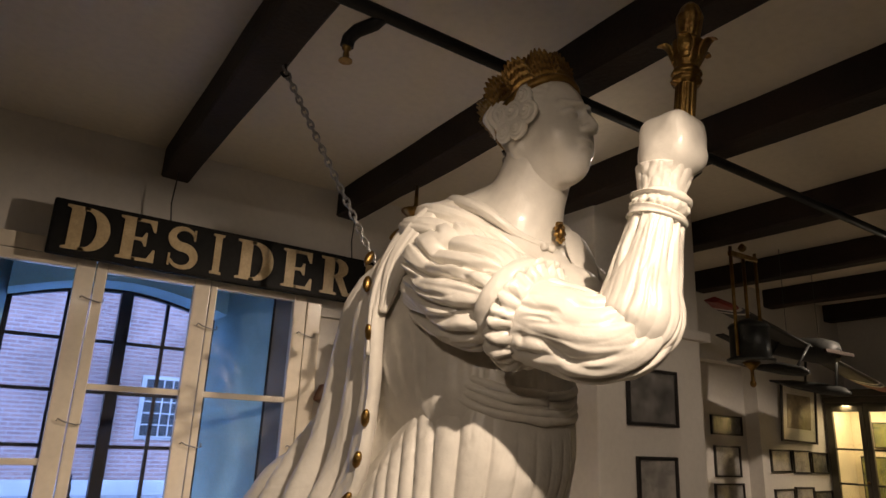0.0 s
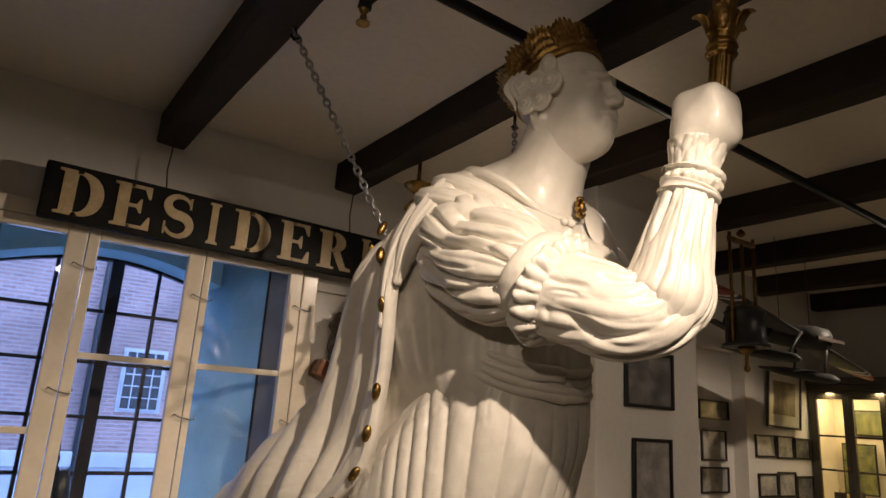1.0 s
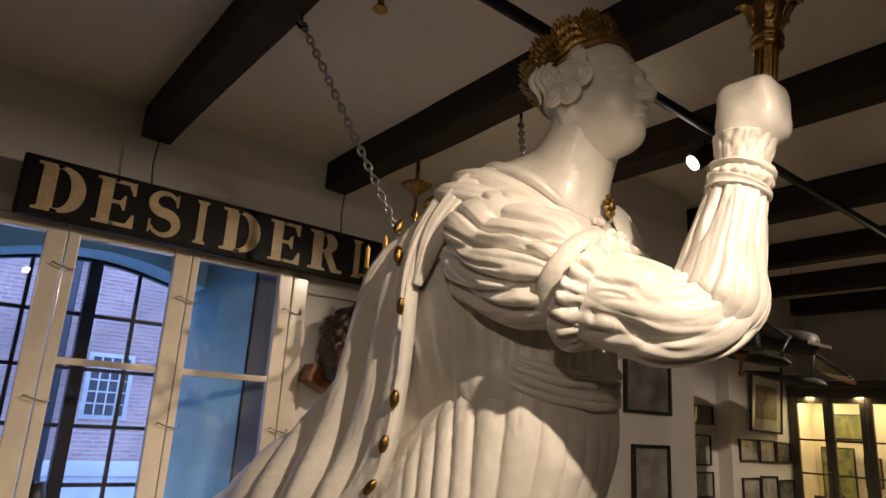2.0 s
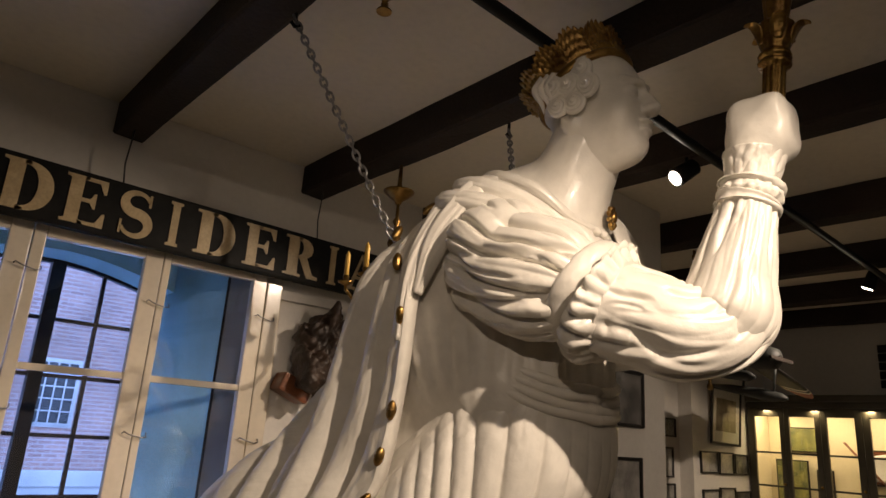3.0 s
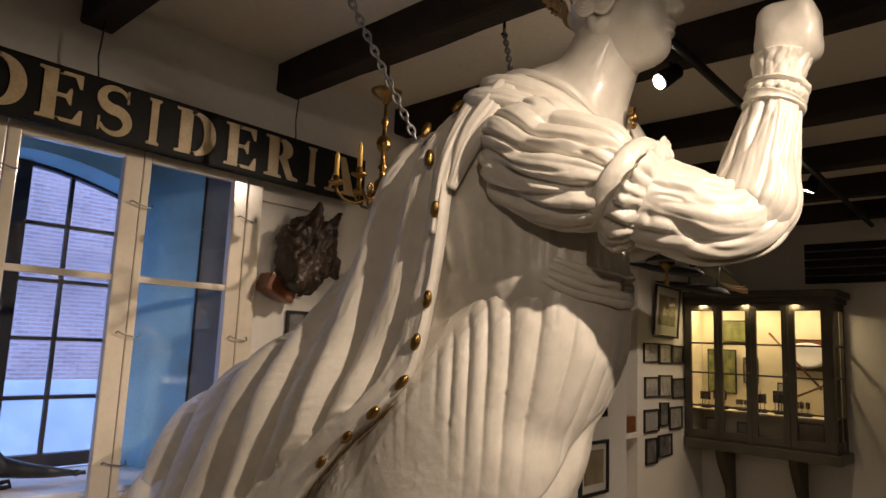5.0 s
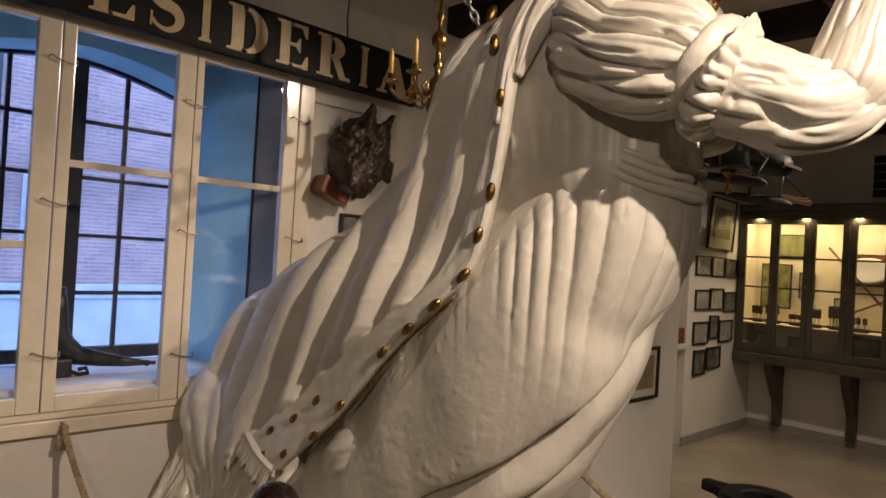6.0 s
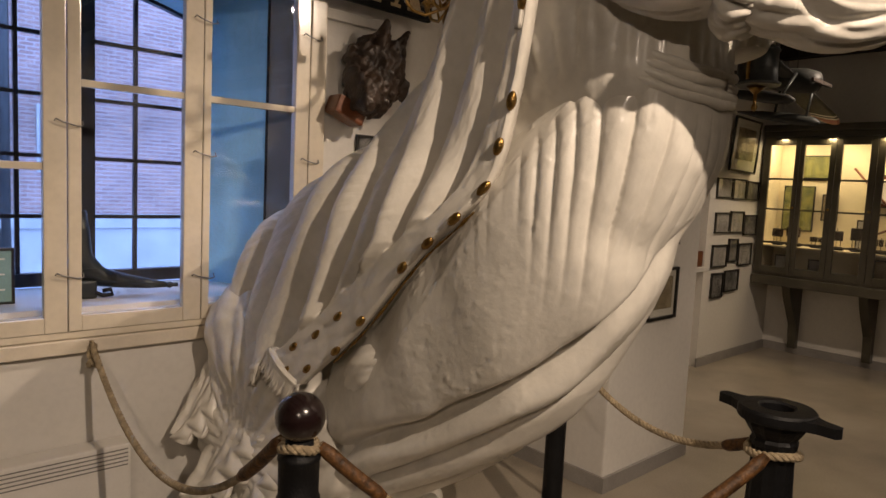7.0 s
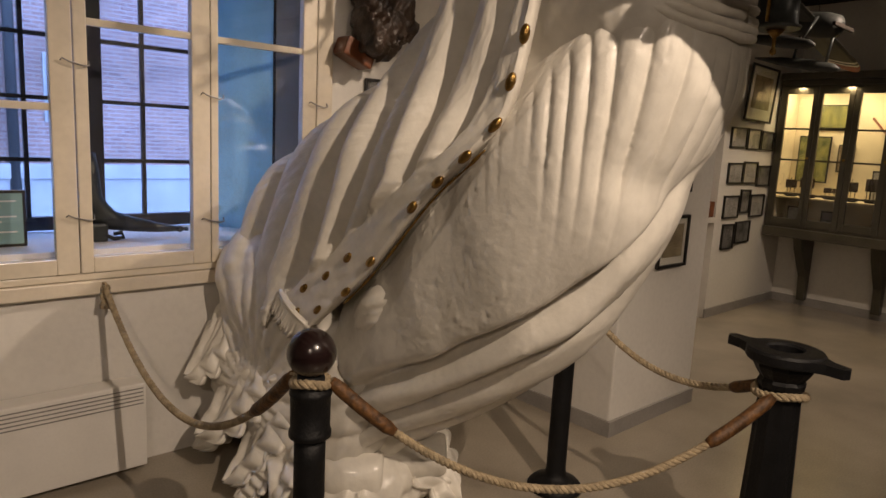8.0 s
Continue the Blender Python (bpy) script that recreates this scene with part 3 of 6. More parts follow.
# trunk: bodice, bust, shoulders, neck
def trunk(x, y, z):
    p = (x, y, z)
    f = ball(p, (MID, 4.20, 1.99), (0.215, 0.160, 0.22))
    f = smooth_min(f, ball(p, (MID, 4.235, 1.74), (0.212, 0.165, 0.20)), 0.06)
    f = smooth_min(f, ball(p, (MID, 4.31, 1.98), (0.262, 0.160, 0.34)), 0.10)
    f = smooth_min(f, ball(p, (MID, 4.43, 1.92), (0.288, 0.13, 0.34)), 0.08)
    f = smooth_min(f, rod(p, (MID, 4.245, 1.74), (MID, 4.37, 1.54), 0.175, 0.185), 0.05)
    for sx in (-1, 1):
        f = smooth_min(f, ball(p, (MID + 0.095 * sx, 4.07, 1.995), (0.10, 0.095, 0.10)), 0.05)
    f = smooth_min(f, rod(p, (MID - 0.20, 4.25, 2.13), (MID + 0.20, 4.25, 2.13), 0.080, 0.080), 0.08)
    f = smooth_min(f, rod(p, (MID, 4.215, 2.12), (2.300, 4.075, 2.42), 0.118, 0.092), 0.08)
    for sx in (-1, 1):
        f = smooth_min(f, rod(p, (MID + 0.20 * sx, 4.29, 2.18), (MID + 0.06 * sx, 4.25, 2.25), 0.070, 0.066), 0.05)
    f = smooth_min(f, rod(p, (MID, 4.50, 1.75), (MID, 4.86, 1.30), 0.225, 0.225), 0.05)
    # pleats of the bodice
    a = np.arctan2(x - MID, -(y - 4.25))
    w = np.exp(-((z - 1.83) / 0.10) ** 2)
    f = f - 0.008 * w * (groove(a * 5.2, 1.6) - 0.6)
    return f + 0.0012 * ripple(x * 60, (y + z) * 60, 61)


figure.level(trunk, (1.94, 3.93, 1.06), (2.64, 5.10, 2.46), 0.0095)
# sash: four bands that part and meet again as they go round
ang = np.linspace(0, 2 * math.pi, 221)
a8 = np.linspace(0, 2 * math.pi, 10, endpoint=False)
for k in range(4):
    off = (k - 1.5) * 0.021 + 0.006 * ripple(ang * 2, ang * 0 + k, 190 + k)
    rx, ry = 0.206 + 0.004 * ripple(ang * 3, ang * 0, 194 + k), 0.192 + 0.004 * ripple(ang * 3, ang * 0, 198 + k)
    yy = 4.250 - ry * np.cos(ang)
    ring = np.stack([MID + rx * np.sin(ang), yy, 1.716 + 0.42 * (yy - 4.06) + off], -1)
    way = np.stack([np.sin(ang), -np.cos(ang), 0 * ang], -1)
    thick = (0.0125 + 0.002 * ripple(ang * 5, ang * 0, 202 + k))[:, None, None]
    figure.grid(ring[:, None] + thick * (np.cos(a8)[None, :, None] * way[:, None] + np.sin(a8)[None, :, None] * np.array((0, 0, 1.0))), caps=False)
# rolled edges of the cape and the neckline, from the nape over each shoulder to the breast
for sx in (-1, 1):
    tube([(0, MID + 0.02 * sx, 4.37, 2.31, 0.020), (0.18, MID + 0.12 * sx, 4.33, 2.290, 0.022), (0.36, MID + 0.160 * sx, 4.25, 2.270, 0.022), (0.6, MID + 0.145 * sx, 4.135, 2.215, 0.018), (0.8, MID + 0.075 * sx, 4.085, 2.155, 0.013), (1, MID - 0.02 * sx, 4.05, 2.125, 0.010)], 5, 0.003, 165 + sx, 120, 40, cross=1.5)
    tube([(0, MID + 0.16 * sx, 4.37, 2.262, 0.020), (0.22, MID + 0.230 * sx, 4.30, 2.232, 0.030), (0.45, MID + 0.230 * sx, 4.21, 2.208, 0.030), (0.65, MID + 0.190 * sx, 4.13, 2.170, 0.024), (0.85, MID + 0.130 * sx, 4.065, 2.110, 0.018), (1, MID + 0.06 * sx, 4.03, 2.06, 0.008)], 7, 0.006, 167 + sx, 120, 60, cross=1.5)
for sx in (-1, 1):
    tube([(0, MID + 0.20 * sx, 4.40, 2.22, 0.018), (0.3, MID + 0.272 * sx, 4.31, 2.185, 0.030), (0.55, MID + 0.268 * sx, 4.22, 2.165, 0.030), (0.8, MID + 0.225 * sx, 4.13, 2.13, 0.020), (1, MID + 0.17 * sx, 4.06, 2.08, 0.006)], 9, 0.006, 175 + sx, 120, 60, cross=2.0)
# stiff lapel standing off the breast on her other side
c, s_ = math.cos(0.42), math.sin(0.42)
figure.blob((2.415, 4.055, 2.125), (0.050, 0.010, 0.092), 0, 16, 20, [[1, 0, 0], [0, c, s_], [0, -s_, c]])
# mantle rolls over the right and left shoulder
for sx in (-1, 1):
    tube([(0, MID - 0.10 * sx * -1, 4.33, 2.255, 0.03), (0.3, MID + 0.17 * sx, 4.27, 2.235, 0.045), (0.6, MID + 0.262 * sx, 4.25, 2.165, 0.042), (0.82, MID + 0.305 * sx, 4.31, 2.06, 0.030), (1, MID + 0.318 * sx, 4.35, 1.95, 0.012)], 5, 0.010, 65 + sx, 80, 60, cross=1.2)
    tube([(0, MID - 0.06 * sx * -1, 4.36, 2.245, 0.03), (0.35, MID + 0.20 * sx, 4.33, 2.20, 0.045), (0.6, MID + 0.28 * sx, 4.33, 2.13, 0.036), (0.82, MID + 0.322 * sx, 4.37, 2.00, 0.026), (1, MID + 0.325 * sx, 4.40, 1.84, 0.010)], 5, 0.010, 69 + sx, 80, 60, cross=1.0)

# head, in its own frame: x to her left, y ahead, z up
HEAD = Matrix.Translation((2.299, 4.055, 2.466)) @ Euler((radians(4), 0, radians(180 + 11))).to_matrix().to_4x4() @ Matrix.Scale(1.33, 4)


def head(x, y, z):
    p = (x, y, z)
    f = ball(p, (0, -0.022, 0.034), (0.076, 0.098, 0.088))
    f = smooth_min(f, ball(p, (0, 0.020, -0.030), (0.061, 0.066, 0.084)), 0.03)
    f = smooth_min(f, ball(p, (0, 0.056, -0.098), (0.022, 0.024, 0.021)), 0.03)
    f = smooth_min(f, rod(p, (0, -0.030, -0.060), (0, 0.034, -0.094), 0.050, 0.032), 0.03)
    f = smooth_min(f, rod(p, (0, -0.028, -0.055), (0, -0.060, -0.155), 0.054, 0.042), 0.05)
    f = smooth_min(f, rod(p, (0, 0.080, 0.022), (0, 0.104, -0.030), 0.0075, 0.0105), 0.010)
    f = smooth_min(f, ball(p, (0, 0.095, -0.035), (0.012, 0.014, 0.009)), 0.008)
    for sx in (-1, 1):
        sock = ball(p, (0.031 * sx, 0.092, 0.001), (0.025, 0.027, 0.018))
        f = -smooth_min(-f, sock, 0.010)
        f = smooth_min(f, ball(p, (0.030 * sx, 0.070, 0.000), (0.017, 0.015, 0.011)), 0.003)
        f = smooth_min(f, rod(p, (0.016 * sx, 0.078, -0.001), (0.045 * sx, 0.068, -0.002), 0.0035, 0.003), 0.004)
        f = smooth_min(f, rod(p, (0.012 * sx, 0.088, 0.021), (0.050 * sx, 0.066, 0.020), 0.0065, 0.006), 0.008)
        f = smooth_min(f, ball(p, (0.011 * sx, 0.096, -0.036), (0.008, 0.011, 0.008)), 0.005)
        f = smooth_min(f, ball(p, (0.038 * sx, 0.048, -0.045), (0.026, 0.024, 0.034)), 0.025)
        f = smooth_min(f, ball(p, (0.070 * sx, -0.036, -0.040), (0.011, 0.018, 0.028)), 0.010)
    for sx in (-1, 1):
        f = -smooth_min(-f, ball(p, (0.081 * sx, -0.033, -0.036), (0.008, 0.010, 0.016)), 0.004)
    f = smooth_min(f, ball(p, (0, 0.083, -0.059), (0.024, 0.014, 0.0075)), 0.004)
    f = smooth_min(f, ball(p, (0, 0.080, -0.075), (0.021, 0.014, 0.0085)), 0.004)
    # hair swept back from a middle parting
    hair = ball(p, (0, -0.030, 0.046), (0.083, 0.100, 0.086)) - 0.0035 * (groove(6.5 * np.arctan2(z - 0.03, np.abs(x) + 0.02) + 14 * y, 1.7) - 0.5)
    hair = np.maximum(hair, y - 0.050 - 0.25 * (z - 0.09))
    f = smooth_min(f, hair, 0.006)
    return f


cut = Carving()
cut.level(head, (-0.12, -0.16, -0.25), (0.12, 0.135, 0.15), 0.0042)
hv = np.concatenate(cut.v)
figure.add(np.array([HEAD @ Vector(q) for q in hv]), cut.f)


def in_head(pts):
    return np.array([HEAD @ Vector(q) for q in np.asarray(pts).reshape(-1, 3)]).reshape(np.shape(pts))


# side curls, each a coiled ringlet, and a chignon
for sx in (-1, 1):
    for cy, cz, big in ((0.012, 0.008, 0.027), (-0.014, -0.020, 0.024), (-0.024, 0.020, 0.030), (-0.056, 0.026, 0.028), (0.004, 0.046, 0.022), (-0.048, -0.018, 0.022)):
        t = np.linspace(0, 1, 90)
        ang = 2 * math.pi * 3.1 * t + 1.2
        rad = 0.90 * big * (1 - 0.90 * t)
        c = np.stack([sx * (0.083 + 0.012 * t), cy + rad * np.cos(ang), cz + rad * np.sin(ang)], -1)
        figure.blob(in_head(c[-1:])[0], (0.008, 0.008, 0.008), 0, 7, 10)
        a = np.linspace(0, 2 * math.pi, 10, endpoint=False)
        d = np.gradient(c, axis=0)
        d /= np.linalg.norm(d, axis=1)[:, None]
        s1 = np.cross(d, np.array((1.0, 0, 0)))
        s1 /= np.linalg.norm(s1, axis=1)[:, None]
        w = 0.0064 * (1 - 0.30 * t)
        figure.grid(in_head(c[:, None] + w[:, None, None] * (np.cos(a)[None, :, None] * s1[:, None] + np.sin(a)[None, :, None] * np.array((1.0, 0, 0)))))
# a wavy lock falls behind the curls
for sx in (-1, 1):
    for j in range(3):
        t = np.linspace(0, 1, 40)
        c = np.stack([sx * (0.074 + 0.018 * np.sin(math.pi * t)), -0.062 - 0.013 * j + 0.004 * np.sin(9 * t), 0.070 - 0.085 * t], -1)
        a = np.linspace(0, 2 * math.pi, 8, endpoint=False)
        w = 0.0075 * np.sin(math.pi * (0.1 + 0.88 * t)) + 0.001
        figure.grid(in_head(c[:, None] + w[:, None, None] * np.stack([np.cos(a), np.sin(a), 0 * a], -1)[None]))
# gilded crown of upright fluted leaves round the head
CROWN = Matrix.Translation((0, -0.030, 0.050)) @ Euler((radians(27), 0, 0)).to_matrix().to_4x4()
for k in range(11):
    ang = math.radians(-90 + 360 * k / 11) + math.pi
    c0 = np.array((0.084 * math.cos(ang), 0.098 * math.sin(ang), 0.0))
    tang = np.array((-math.sin(ang), math.cos(ang), 0))
    rad = np.array((math.cos(ang), math.sin(ang), 0))
    u, w = np.linspace(-1, 1, 41), np.linspace(0, 1, 18)
    uu, ww = np.meshgrid(u, w, indexing="ij")
    height = 0.074 * (0.50 + 0.50 * np.cos(uu * 1.3)) * (1 + 0.10 * np.abs(np.sin(uu * 11)))
    flute = 0.006 * np.abs(np.sin(uu * 11)) * ww + 0.002 * np.sin(ww * 26)
    wide = 0.026 + 0.012 * ww ** 0.7
    p = c0 + (uu * wide)[..., None] * tang + (ww * height)[..., None] * np.array((0, 0, 1.0)) + (0.011 * ww ** 1.6 + flute - 0.006 * uu ** 2)[..., None] * rad
    sheet = np.concatenate([p, (p - 0.006 * rad)[:, ::-1]], 1)
    world_p = np.array([HEAD @ (CROWN @ Vector(q)) for q in sheet.reshape(-1, 3)]).reshape(sheet.shape)
    figure.grid(world_p, slot=1)
t = np.linspace(0, 2 * math.pi, 80, endpoint=False)
a = np.linspace(0, 2 * math.pi, 10, endpoint=False)
band = np.stack([np.outer(np.cos(t), 0.086 + 0.007 * np.cos(a)), np.outer(np.sin(t), 0.098 + 0.007 * np.cos(a)), np.outer(np.ones(80), 0.011 * np.sin(a))], -1)
band = np.concatenate([band, band[:1]])
figure.grid(np.array([HEAD @ (CROWN @ Vector(q)) for q in band.reshape(-1, 3)]).reshape(band.shape), slot=1, caps=False)


# fist round the sceptre
def fist(x, y, z):
    p = (x, y, z)
    q = [np.abs((p[i] - (2.303, 3.655, 2.276)[i]) / (0.061, 0.063, 0.070)[i]) for i in range(3)]
    f = ((q[0] ** 3.5 + q[1] ** 3.5 + q[2] ** 3.5) ** (1 / 3.5) - 1) * 0.061
    f = f + 0.004 * ripple(x * 30, (y + z) * 26, 67)
    f = smooth_min(f, rod(p, (2.286, 3.67, 2.20), (2.29, 3.666, 2.25), 0.05, 0.056), 0.02)
    for k in range(4):
        c = (2.352 - 0.004 * k, 3.665 + 0.0 * k, 2.312 - 0.026 * k)
        f = smooth_min(f, rod(p, (c[0], 3.635, c[2]), (c[0] - 0.012, 3.70, c[2] - 0.004), 0.017, 0.016), 0.006)
    return f


figure.level(fist, (2.20, 3.57, 2.16), (2.40, 3.76, 2.38), 0.0055)
# gilded sceptre: reeded shaft, beaded collar, leaf capital, cone
SC0, SCD = np.array((2.322, 3.645, 2.285)), np.array((0.070, -0.07, 1.0))
SCD = SCD / np.linalg.norm(SCD)
prof = [(0.0, 0.020), (0.145, 0.020), (0.147, 0.030), (0.155, 0.033), (0.163, 0.026), (0.170, 0.033), (0.180, 0.030), (0.185, 0.024), (0.21, 0.034), (0.25, 0.036), (0.262, 0.022), (0.29, 0.026), (0.32, 0.029), (0.345, 0.020), (0.36, 0.006)]
hs = np.linspace(0, 0.36, 140)
rr = np.interp(hs, [q[0] for q in prof], [q[1] for q in prof])
a = np.linspace(0, 2 * math.pi, 60, endpoint=False)
e1 = np.cross(SCD, (0, 1, 0))
e1 /= np.linalg.norm(e1)
e2 = np.cross(SCD, e1)
flute = np.where(hs < 0.146, 0.0035, 0.002)[:, None] * np.abs(np.sin(5 * a))[None]
figure.grid(SC0 + hs[:, None, None] * SCD + (rr[:, None] + flute)[..., None] * (np.cos(a)[None, :, None] * e1 + np.sin(a)[None, :, None] * e2), slot=1)
for k in range(5):
    ang = 2 * math.pi * k / 5 + 0.5
    rad = math.cos(ang) * e1 + math.sin(ang) * e2
    t = np.linspace(0, 1, 24)
    c = SC0 + (0.20 + 0.07 * t - 0.028 * t ** 4)[:, None] * SCD + (0.030 + 0.014 * t + 0.022 * t ** 3)[:, None] * rad
    w = 0.013 * np.sin(math.pi * np.clip(t * 0.8 + 0.12, 0, 1)) + 0.004
    b = np.linspace(0, 2 * math.pi, 12, endpoint=False)
    tang = np.cross(SCD, rad)
    figure.grid(c[:, None] + w[:, None, None] * (np.cos(b)[None, :, None] * tang + 0.4 * np.sin(b)[None, :, None] * rad), slot=1)
v = np.linspace(0.52, 0.90, 120)
cord = curve(M_FRONT, v) + np.array((0.010, -0.012, -0.010))
b8 = np.linspace(0, 2 * math.pi, 8, endpoint=False)
figure.grid(cord[:, None] + (0.0035 + 0.0025 * ripple(v * 60, v * 0, 77))[:, None, None] * np.stack([np.cos(b8), 0.7 * np.sin(b8), np.sin(b8 + 0.6)], -1)[None], slot=1)
# gilded drops along the mantle's border, and the brooch
for v, off in ((0.05, 0.06), (0.11, 0.10), (0.12, 0.0), (0.16, 0.06), (0.25, 0.02), (0.36, 0.0), (0.41, 0.01), (0.47, 0.0), (0.55, 0.0), (0.63, 0.0), (0.69, 0.01), (0.79, 0.01), (0.81, 0.10), (0.87, 0.0), (0.87, 0.12), (0.95, 0.03), (0.93, 0.16), (0.99, 0.10)):
    c = curve(M_FRONT, np.array([v]))[0]
    bk = curve(M_BACK, np.array([v]))[0]
    d = np.array((0, bk[0] - c[1], bk[1] - c[2]))
    d /= np.linalg.norm(d) + 1e-6
    at = c + d * off + np.array((-0.016, -0.006, 0))
    ax = curve(M_FRONT, np.array([min(1, v + 0.03)]))[0] - c
    ax /= np.linalg.norm(ax)
    o = np.cross(ax, (1, 0, 0))
    turn = np.stack([np.array((1.0, 0, 0)), o, ax], 1)
    figure.blob(at, (0.012, 0.013, 0.024), 1, 9, 14, turn)
for k in range(9):
    ang = 2 * math.pi * k / 9
    figure.blob((2.322 + 0.016 * math.cos(ang), 4.040 + 0.004 * math.cos(ang), 2.172 + 0.024 * math.sin(ang)), (0.008, 0.008, 0.008), 1, 7, 10)
figure.blob((2.322, 4.036, 2.172), (0.011, 0.010, 0.015), 1, 8, 12)
# gilded beads hanging behind the raised forearm
for k in range(7):
    figure.blob((2.44 - 0.004 * k, 3.86, 2.03 - 0.020 * k), (0.008, 0.008, 0.008), 1, 7, 10)


# fringed hem, scrolls and leaves of the foot
def fringe(p0, p1, drop, n, seed):
    r = np.random.RandomState(seed)
    p0, p1, drop = np.array(p0), np.array(p1), np.array(drop)
    t = np.linspace(0, 1, 30)
    bulge = np.array((-0.012, -0.004, 0.0))
    line = p0 + t[:, None] * (p1 - p0) + np.sin(math.pi * t)[:, None] * bulge
    for off, rad in ((0, 0.009), (0.14, 0.007)):
        a = np.linspace(0, 2 * math.pi, 8, endpoint=False)
        c = line + off * drop
        figure.grid(c[:, None] + rad * np.stack([np.cos(a) * 0.8, np.sin(a) * 0.7, np.sin(a + 0.8)], -1)[None])
    for k in range(n):
        q = k / (n - 1)
        a0 = p0 + q * (p1 - p0) + math.sin(math.pi * q) * bulge
        tt = np.linspace(0, 1, 6)
        c = a0 + tt[:, None] * drop * r.uniform(0.85, 1.05) + (tt ** 2)[:, None] * r.uniform(-0.008, 0.008, 3)
        a = np.linspace(0, 2 * math.pi, 6, endpoint=False)
        figure.grid(c[:, None] + 0.0055 * np.stack([np.cos(a), np.sin(a), 0 * a], -1)[None])


fringe((1.925, 5.466, 0.855), (1.925, 5.286, 0.779), (-0.010, 0.045, -0.085), 34, 71)
# the same cord and fringe follow the rippled hem
a8 = np.linspace(0, 2 * math.pi, 8, endpoint=False)
for off, rad in ((0.0, 0.010), (0.016, 0.007)):
    figure.grid((HEM + np.array((0, 0, -off)))[::2][:, None] + rad * np.stack([np.cos(a8), np.sin(a8) * 0.8, np.sin(a8 + 0.8)], -1)[None])
rf = np.random.RandomState(75)
for q in HEM[6:326:3]:
    tt = np.linspace(0, 1, 5)
    c = q + tt[:, None] * np.array((0, 0.012, -0.070)) * rf.uniform(0.8, 1.05) + (tt ** 2)[:, None] * rf.uniform(-0.008, 0.008, 3)
    figure.grid(c[:, None] + 0.0065 * np.stack([np.cos(a8), np.sin(a8), 0 * a8], -1)[None])


def scroll(centre, big, small, turns, axis, start, wide, slot=0):
    """A carved volute: a flat ribbon coiled on an axis."""
    axis = np.array(axis, float)
    axis /= np.linalg.norm(axis)
    e1 = np.cross(axis, (0, 0, 1.0))
    e1 /= np.linalg.norm(e1)
    e2 = np.cross(axis, e1)
    t = np.linspace(0, 1, 90)
    ang = start + 2 * math.pi * turns * t
    r = big + (small - big) * t ** 0.8
    c = np.array(centre) + (r * np.cos(ang))[:, None] * e1 + (r * np.sin(ang))[:, None] * e2
    n = np.cos(ang)[:, None] * e1 + np.sin(ang)[:, None] * e2
    a = np.linspace(0, 2 * math.pi, 16, endpoint=False)
    w = wide * (1 - 0.3 * t)
    thick = 0.30 * (big - small) / max(turns, 1)
    ca, sa = np.sign(np.cos(a)) * np.abs(np.cos(a)) ** 0.5, np.sign(np.sin(a)) * np.abs(np.sin(a)) ** 0.7
    figure.grid(c[:, None] + (w[:, None] * ca[None])[..., None] * axis + (thick * sa)[None, :, None] * n[:, None], slot=slot)


def leaf(root, tip, side, wide, curl, lobes=5):
    """A carved acanthus leaf with a lobed rim and a curling tip."""
    root, tip, side = np.array(root, float), np.array(tip, float), np.array(side, float)
    ax = tip - root
    out = np.cross(ax, side)
    out /= np.linalg.norm(out)
    if out @ np.array((-1.0, -0.6, 0.1)) < 0:
        out = -out
    t, u = np.linspace(0, 1, 50), np.linspace(-1, 1, 31)
    tt, uu = np.meshgrid(t, u, indexing="ij")
    w = 1.35 * wide * np.sin(math.pi * np.clip(tt * 0.86 + 0.10, 0, 1)) ** 0.7 * (0.64 + 0.36 * np.abs(np.sin(lobes * math.pi * tt)))
    h = curl * tt ** 2.2 - 0.25 * wide * uu ** 2 + 0.20 * wide * np.abs(np.sin(3.2 * uu * math.pi / 2 + 3 * tt * np.sign(uu))) - 0.12 * wide * np.exp(-(uu * 7) ** 2)
    p = root + tt[..., None] * ax + (w * uu)[..., None] * side / np.linalg.norm(side) + h[..., None] * out
    figure.grid(np.concatenate([p, (p - 0.02 * out)[:, ::-1]], 1))


X1 = (1.0, 0.0, 0.0)
scroll((2.12, 5.25, 0.17), 0.15, 0.02, 2.2, (0.8, -0.6, 0), 0.6, 0.12)
scroll((1.93, 5.40, 0.14), 0.09, 0.015, 1.8, (0.9, -0.4, 0), 3.6, 0.08)
scroll((2.36, 5.16, 0.20), 0.11, 0.02, 1.6, (0.8, -0.6, 0.1), 1.6, 0.12)
scroll((2.02, 5.62, 0.55), 0.10, 0.02, 1.5, (1, -0.3, 0.2), 0.4, 0.08)
leaf((2.0, 5.75, 0.60), (1.86, 5.84, 0.16), (0.25, 0.9, 0.2), 0.17, 0.08)
leaf((2.02, 5.6, 0.50), (1.86, 5.60, 0.06), (0.3, 0.9, 0), 0.15, 0.07)
leaf((2.04, 5.45, 0.40), (1.88, 5.36, 0.03), (0.6, 0.7, 0), 0.13, 0.06)
leaf((2.02, 5.95, 0.78), (1.85, 6.04, 0.36), (0.2, 0.7, 0.6), 0.12, 0.05)
leaf((2.45, 5.3, 0.40), (2.44, 5.08, 0.03), (0.9, 0.3, 0), 0.14, 0.05)
leaf((2.28, 5.40, 0.42), (2.14, 5.12, 0.02), (0.8, 0.5, 0), 0.13, 0.06)
leaf((1.98, 5.90, 0.40), (1.88, 5.98, 0.05), (0.2, 0.9, 0), 0.14, 0.06)
